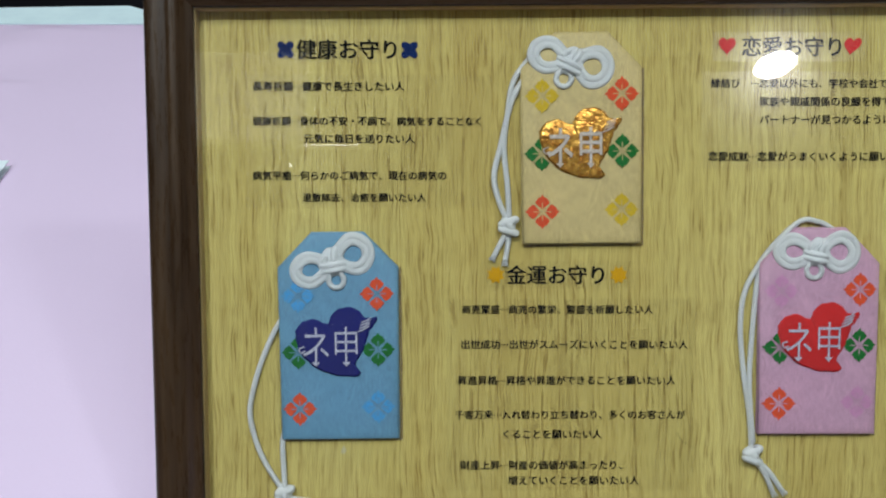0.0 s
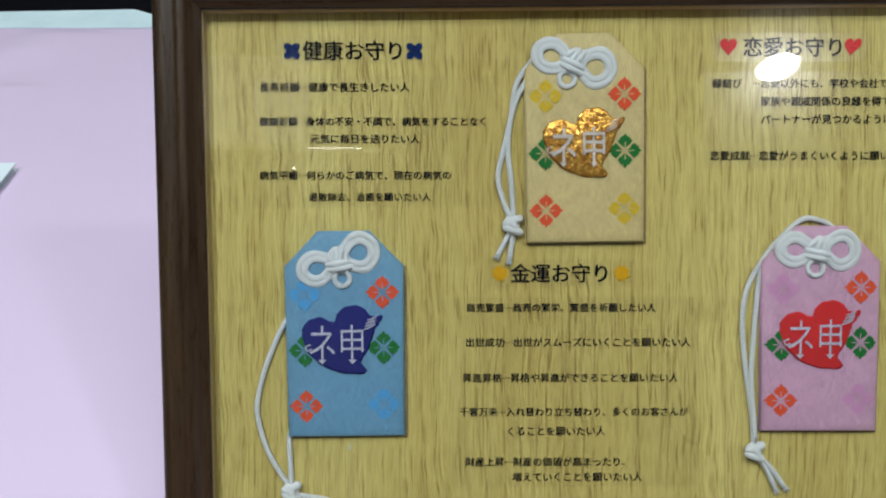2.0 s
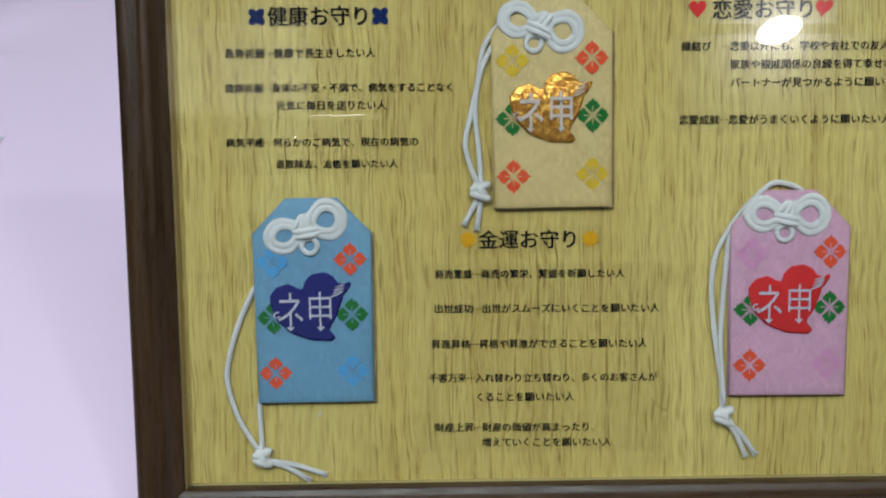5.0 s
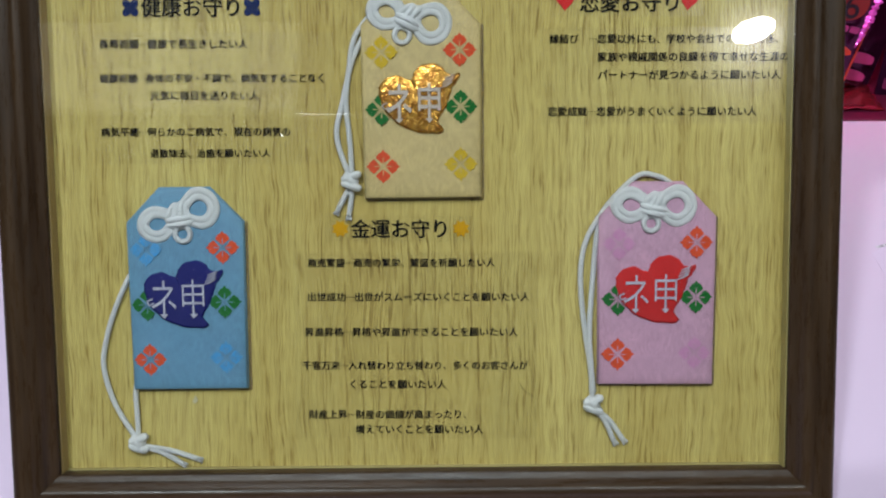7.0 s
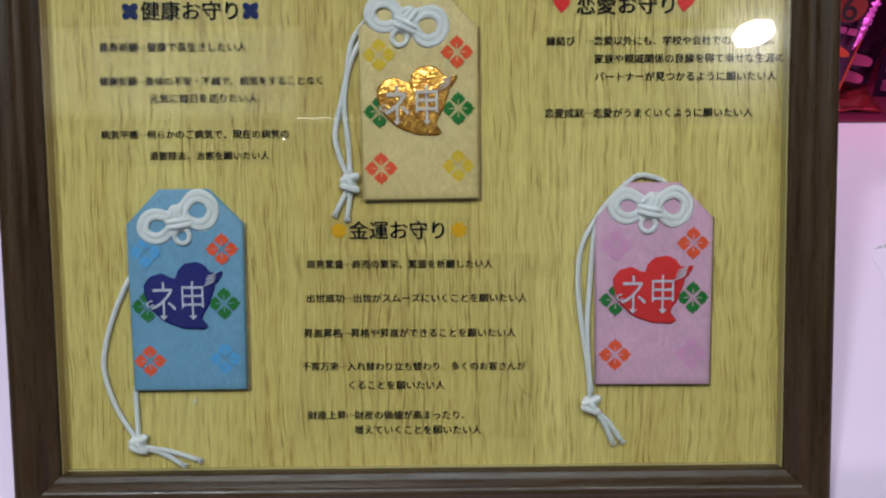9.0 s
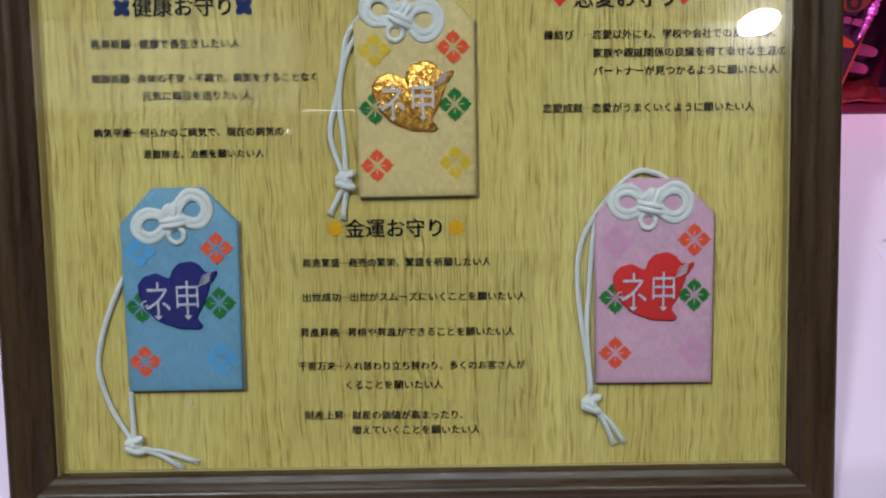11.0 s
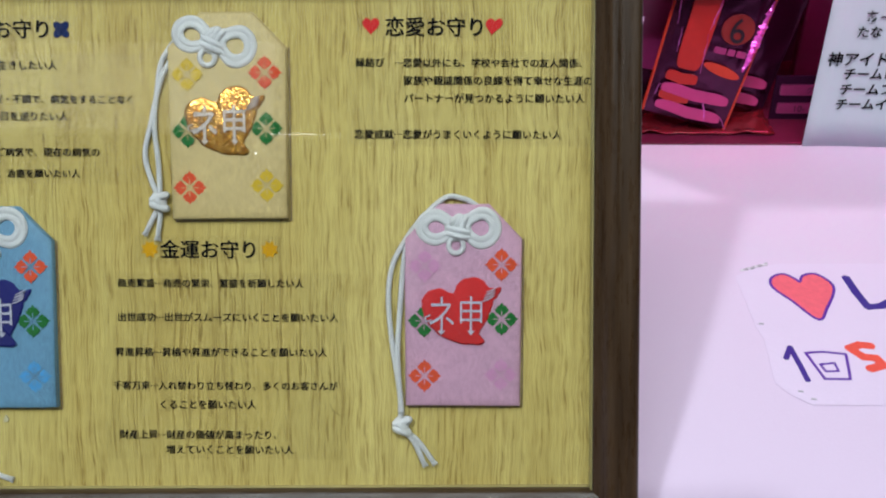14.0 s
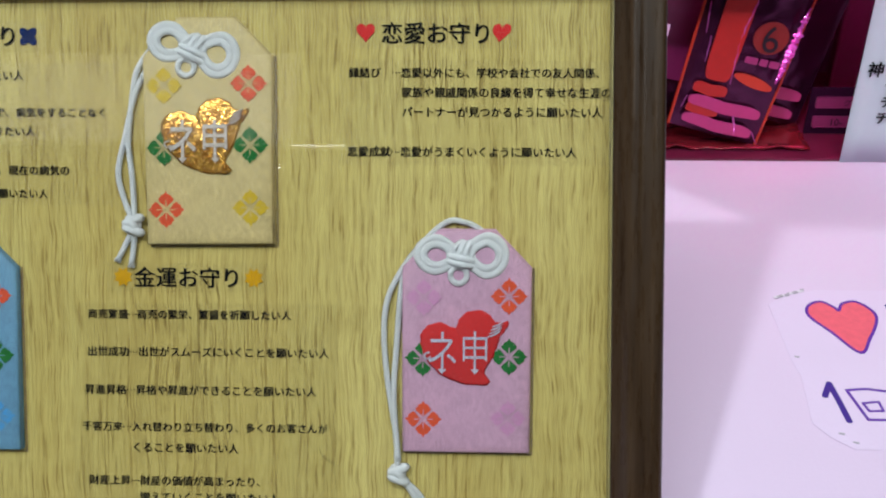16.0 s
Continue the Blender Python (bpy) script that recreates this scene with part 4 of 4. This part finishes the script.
def foil_bag(label, m, with_six, banded=True):
    bag = thing("foil_bag", label, "bag", m, "bags in the case")
    quad = [Vector((225, 0, 22)), Vector((284, 0, 6)), Vector((324, 0, 150)), Vector((253, 0, 158))]

    def at(s, t, d):
        low, high = quad[0].lerp(quad[1], s), quad[3].lerp(quad[2], s)
        p = low.lerp(high, t)
        return Vector(((p.x - 255) / 1000, d / 1000, (p.z - 6) / 1000))

    bm = bmesh.new()
    rows = []
    for side in (-1, 1):
        grid = []
        for i in range(25):
            row = []
            for j in range(49):
                s, t = i / 24, j / 48
                puff = 5.0 * math.sin(math.pi * s) ** 0.6 * math.sin(math.pi * t) ** 0.5
                crease = (1.4 * noise.noise(Vector((s * 5, t * 9, side * 3.0))) + 0.9 * noise.noise(Vector((s * 13, t * 26, side * 5.0)))) * min(1, 4 * min(s, 1 - s, t, 1 - t) + 0.1)
                row.append(bm.verts.new(at(s, t, side * (puff + 0.3) + crease)))
            grid.append(row)
        rows.append(grid)
        for i in range(24):
            for j in range(48):
                bm.faces.new((grid[i][j], grid[i + 1][j], grid[i + 1][j + 1], grid[i][j + 1]))
    bmesh.ops.remove_doubles(bm, verts=bm.verts[:], dist=0.00005)
    bmesh.ops.recalc_face_normals(bm, faces=bm.faces[:])
    part("pouch", bm, FOIL, bag, "crinkled dark purple foil", True)
    for s in (0.0, 1.0) if with_six else ():
        part("trim", tube([at(s, t / 8, 0) for t in range(9)], 0.0011, 6, False, 2), TRIM, bag, "orange edge trim")

    def patch(name, s0, s1, t0, t1, material, lean=0.0, power=0.5, sink=0.0):
        ring = []
        for k in range(28):
            a = 2 * math.pi * k / 28
            ca, sa = math.cos(a), math.sin(a)
            px = 0.5 + 0.5 * math.copysign(abs(ca) ** power, ca)
            pz = 0.5 + 0.5 * math.copysign(abs(sa) ** power, sa)
            ring.append(at(s0 + (s1 - s0) * px, t0 + (t1 - t0) * pz + lean * px + (0.004 * math.sin(9 * px) if name == "band" else 0.0), -7.7 + sink))
        own = bmesh.new()
        own.faces.new([own.verts.new(p) for p in ring])
        made = bmesh.ops.extrude_face_region(own, geom=own.faces[:])
        bmesh.ops.translate(own, verts=[g for g in made["geom"] if isinstance(g, bmesh.types.BMVert)], vec=(0, 0.0012, 0))
        bmesh.ops.recalc_face_normals(own, faces=own.faces[:])
        return part(name, own, material, bag)

    if with_six:
        patch("panel", 0.17, 0.46, 0.255, 0.95, RED_PANEL, 0.0, 0.3)
        patch("oval", 0.48, 0.90, 0.275, 0.325, TRIM, -0.03, 1.0)
        for s0, s1 in ((0.53, 0.66), (0.68, 0.76), (0.78, 0.88)):
            patch("print_bar", s0, s1, 0.362, 0.392, DIM_PILL, 0.0, 0.3)
    if banded:
        patch("band", 0.11, 0.47, 0.182, 0.236, RED_PANEL, 0.0, 0.5, 0.4)
        patch("band", 0.10, 0.89, 0.120, 0.176, PILL, -0.006)
        patch("band", 0.10, 0.45, 0.084, 0.134, RED_PANEL, 0.0, 0.5, 0.4)
        patch("band", 0.09, 0.87, 0.032, 0.086, PILL, -0.006)
    else:
        patch("panel", 0.30, 0.95, 0.20, 0.95, DIM_PILL, 0.0, 0.4)
    if with_six:
        rnd = random.Random(11)
        # Jagged strips along the creases carry the painted glints.
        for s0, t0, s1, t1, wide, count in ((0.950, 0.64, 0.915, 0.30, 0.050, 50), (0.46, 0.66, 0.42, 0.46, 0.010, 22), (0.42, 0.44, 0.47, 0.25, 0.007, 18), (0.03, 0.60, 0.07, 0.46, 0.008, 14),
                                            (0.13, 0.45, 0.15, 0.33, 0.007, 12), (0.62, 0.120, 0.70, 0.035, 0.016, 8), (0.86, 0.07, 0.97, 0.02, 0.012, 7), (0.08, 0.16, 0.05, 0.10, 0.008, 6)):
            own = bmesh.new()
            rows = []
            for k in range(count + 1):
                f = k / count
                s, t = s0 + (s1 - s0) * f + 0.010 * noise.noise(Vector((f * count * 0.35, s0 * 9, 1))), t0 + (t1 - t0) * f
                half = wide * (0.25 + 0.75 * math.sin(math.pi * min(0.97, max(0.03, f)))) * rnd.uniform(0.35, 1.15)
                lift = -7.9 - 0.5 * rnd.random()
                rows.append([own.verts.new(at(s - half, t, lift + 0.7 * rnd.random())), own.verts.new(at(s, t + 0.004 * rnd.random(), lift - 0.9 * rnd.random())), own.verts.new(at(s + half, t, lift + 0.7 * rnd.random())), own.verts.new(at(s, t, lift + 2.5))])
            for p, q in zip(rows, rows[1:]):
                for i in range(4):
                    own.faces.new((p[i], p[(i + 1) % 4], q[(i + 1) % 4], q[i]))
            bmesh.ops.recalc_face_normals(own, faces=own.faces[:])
            part("crease", own, CREASE_GLINT if wide < 0.02 else FOLD_GLINT, bag, "raised foil crease with its magenta glint painted in")
    if with_six:
        patch("disc", 0.53, 0.87, 0.415, 0.560, DISC, 0.0, 1.0)
        six = text_points("6", height=0.017, bold=0.0)
        part("number", upright(six, 0.0235, -0.0087, 0.0742), CASE_DARK, bag)
    return bag


# red cellophane crumpled under the bags
bm = bmesh.new()
grid = [[bm.verts.new((0.13 * i / 26, 0.05 * j / 10, 0.0016 + 0.006 * max(0.0, noise.noise(Vector((i * 0.30, j * 0.45, 7.0)))) + 0.0016 * noise.noise(Vector((i * 0.7, j * 0.9, 2.0))))) for j in range(11)] for i in range(27)]
for i in range(26):
    for j in range(10):
        bm.faces.new((grid[i][j], grid[i + 1][j], grid[i + 1][j + 1], grid[i][j + 1]))
made = bmesh.ops.extrude_face_region(bm, geom=bm.faces[:])
bmesh.ops.translate(bm, verts=[g for g in made["geom"] if isinstance(g, bmesh.types.BMVert)], vec=(0, 0, -0.0008))
bmesh.ops.recalc_face_normals(bm, faces=bm.faces[:])
tagged(part("cellophane", bm, plain("red_cellophane", (0.21, 0.012, 0.020), 0.14, 0.3, 90, 0.5), None, "", True), "crumpled red cellophane on the floor of the case", "wrapping").matrix_world = Matrix.Translation((0.19, 0.356, 0.0024))

foil_bag("crinkled purple foil bag with orange trim leaning in the case", pose(0.255, 0.362, 0.0030, -9), True)
foil_bag("crinkled purple foil bag behind another bag in the case", pose(0.290, 0.392, 0.0030, -9), False)
foil_bag("crinkled purple foil bag in the shade of the case", Matrix.Translation((0.210, 0.405, 0.0030)), False, False)

TAG_PINK = plain("tag_magenta", (0.30, 0.03, 0.13), 0.4)
tag = thing("price_tag", "small magenta price tag stand with two label strips", "price tag", Matrix.Translation((0.345, 0.3835, 0.002)))
part("board", box(-0.022, 0.03, 0.0, 0.0015, 0.0, 0.034), ink("tag_board", (0.030, 0.004, 0.022)), tag)
for z, body, x in ((0.0205, "グリ", 0.001), (0.0062, "10-", -0.005)):
    strip = part("strip", box(-0.018, 0.026, -0.0008, 0.0, z - 0.001, z + 0.0072, 0.0012), TAG_PINK, tag, "magenta label strip")
    part("print", upright(text_points(body, height=0.005, bold=0.01), x, -0.001, z + 0.003), CASE_DARK, tag)
post = thing("case_post", "dim magenta upright panel at the back of the case", "panel", Matrix.Translation((0.357, 0.46, 0.002)))
part("panel", box(0.006, 0.026, 0.0, 0.012, 0.0, 0.20, 0.002), plain("post_magenta", (0.26, 0.035, 0.14), 0.4), post)

# white hand-written card in front of the case
CARD_Y = 0.3435
sheet = thing("handwritten_card", "white card with black handwriting standing against the case", "card", Matrix.Translation((0.336, CARD_Y, 0.0003)))
bm = bmesh.new()
grid = [[bm.verts.new((0.12 * i / 10 - 0.0014 * j / 8, 0.0 + 0.0006 * math.sin(i * 0.9), 0.17 * j / 8)) for j in range(9)] for i in range(11)]
for i in range(10):
    for j in range(8):
        bm.faces.new((grid[i][j], grid[i + 1][j], grid[i + 1][j + 1], grid[i][j + 1]))
made = bmesh.ops.extrude_face_region(bm, geom=bm.faces[:])
bmesh.ops.translate(bm, verts=[g for g in made["geom"] if isinstance(g, bmesh.types.BMVert)], vec=(0, 0.0008, 0))
bmesh.ops.recalc_face_normals(bm, faces=bm.faces[:])
part("card", bm, WHITE_PAPER, sheet, "", True)
for body, x, z, w in (("あー", 0.0225, 0.0945, 0.018), ("たな", 0.0195, 0.0845, 0.016), ("神アイドル", 0.0038, 0.0655, 0.052), ("チームピ", 0.0170, 0.0550, 0.035), ("チームフ", 0.0168, 0.0438, 0.035), ("チームイ", 0.0162, 0.0328, 0.035)):
    part("handwriting", upright(text_points(body, w, bold=0.022), x, -0.0011, z), INK, sheet)

# White card; the magenta light on it is put into its pink colour.
small = thing("glow_tinted_tag", "narrow white card leaning on the case front, magenta glow painted in", "tag", Matrix.Translation((0.2, 0.3445, 0.068)))
part("tag", plate([(-0.012, -0.064), (0.0, -0.064), (0.0145, 0.026), (-0.012, 0.026)], -0.0012, 0.0), paper("glow_tinted_card", (0.72, 0.40, 0.62), 0.2, 20), small)

# ---- clip lamp whose face mirrors in the glass ----
LAMP_AT = (0.561, -1.074, 1.018)
spot = thing("spot_lamp", "small black spot lamp on a pole, switched on", "lamp", Matrix.Translation((LAMP_AT[0], LAMP_AT[1] - 0.06, FLOOR)))
head = look((0, 0.06, LAMP_AT[2] - FLOOR), (0.1 - LAMP_AT[0], 0.08 - LAMP_AT[1] + 0.06, 0.18 - FLOOR))
bm = bmesh.new()
bmesh.ops.create_cone(bm, cap_ends=False, segments=28, radius1=0.055, radius2=0.03, depth=0.08, matrix=head @ pose(0, 0, 0.038, 0, 0, 14) @ Matrix.Diagonal((1, 0.64, 1, 1)))
part("shade", bm, STAND, spot, "", True)
bm = bmesh.new()
bmesh.ops.create_circle(bm, cap_ends=True, segments=28, radius=0.039, matrix=head @ pose(0, 0, 0.004, 0, 0, 8) @ Matrix.Diagonal((1, 0.58, 1, 1)))
part("bulb_face", bm, glowing("bulb_glow", (1, 0.99, 0.97), 65), spot, "bright white lamp face")
bm = bmesh.new()
bmesh.ops.create_cone(bm, cap_ends=True, segments=16, radius1=0.01, radius2=0.01, depth=LAMP_AT[2] - FLOOR, matrix=Matrix.Translation((0, 0, (LAMP_AT[2] - FLOOR) / 2)))
part("pole", bm, STAND, spot)
bm = bmesh.new()
bmesh.ops.create_cone(bm, cap_ends=True, segments=32, radius1=0.13, radius2=0.12, depth=0.02, matrix=Matrix.Translation((0, 0, 0.01)))
part("foot", bm, STAND, spot)
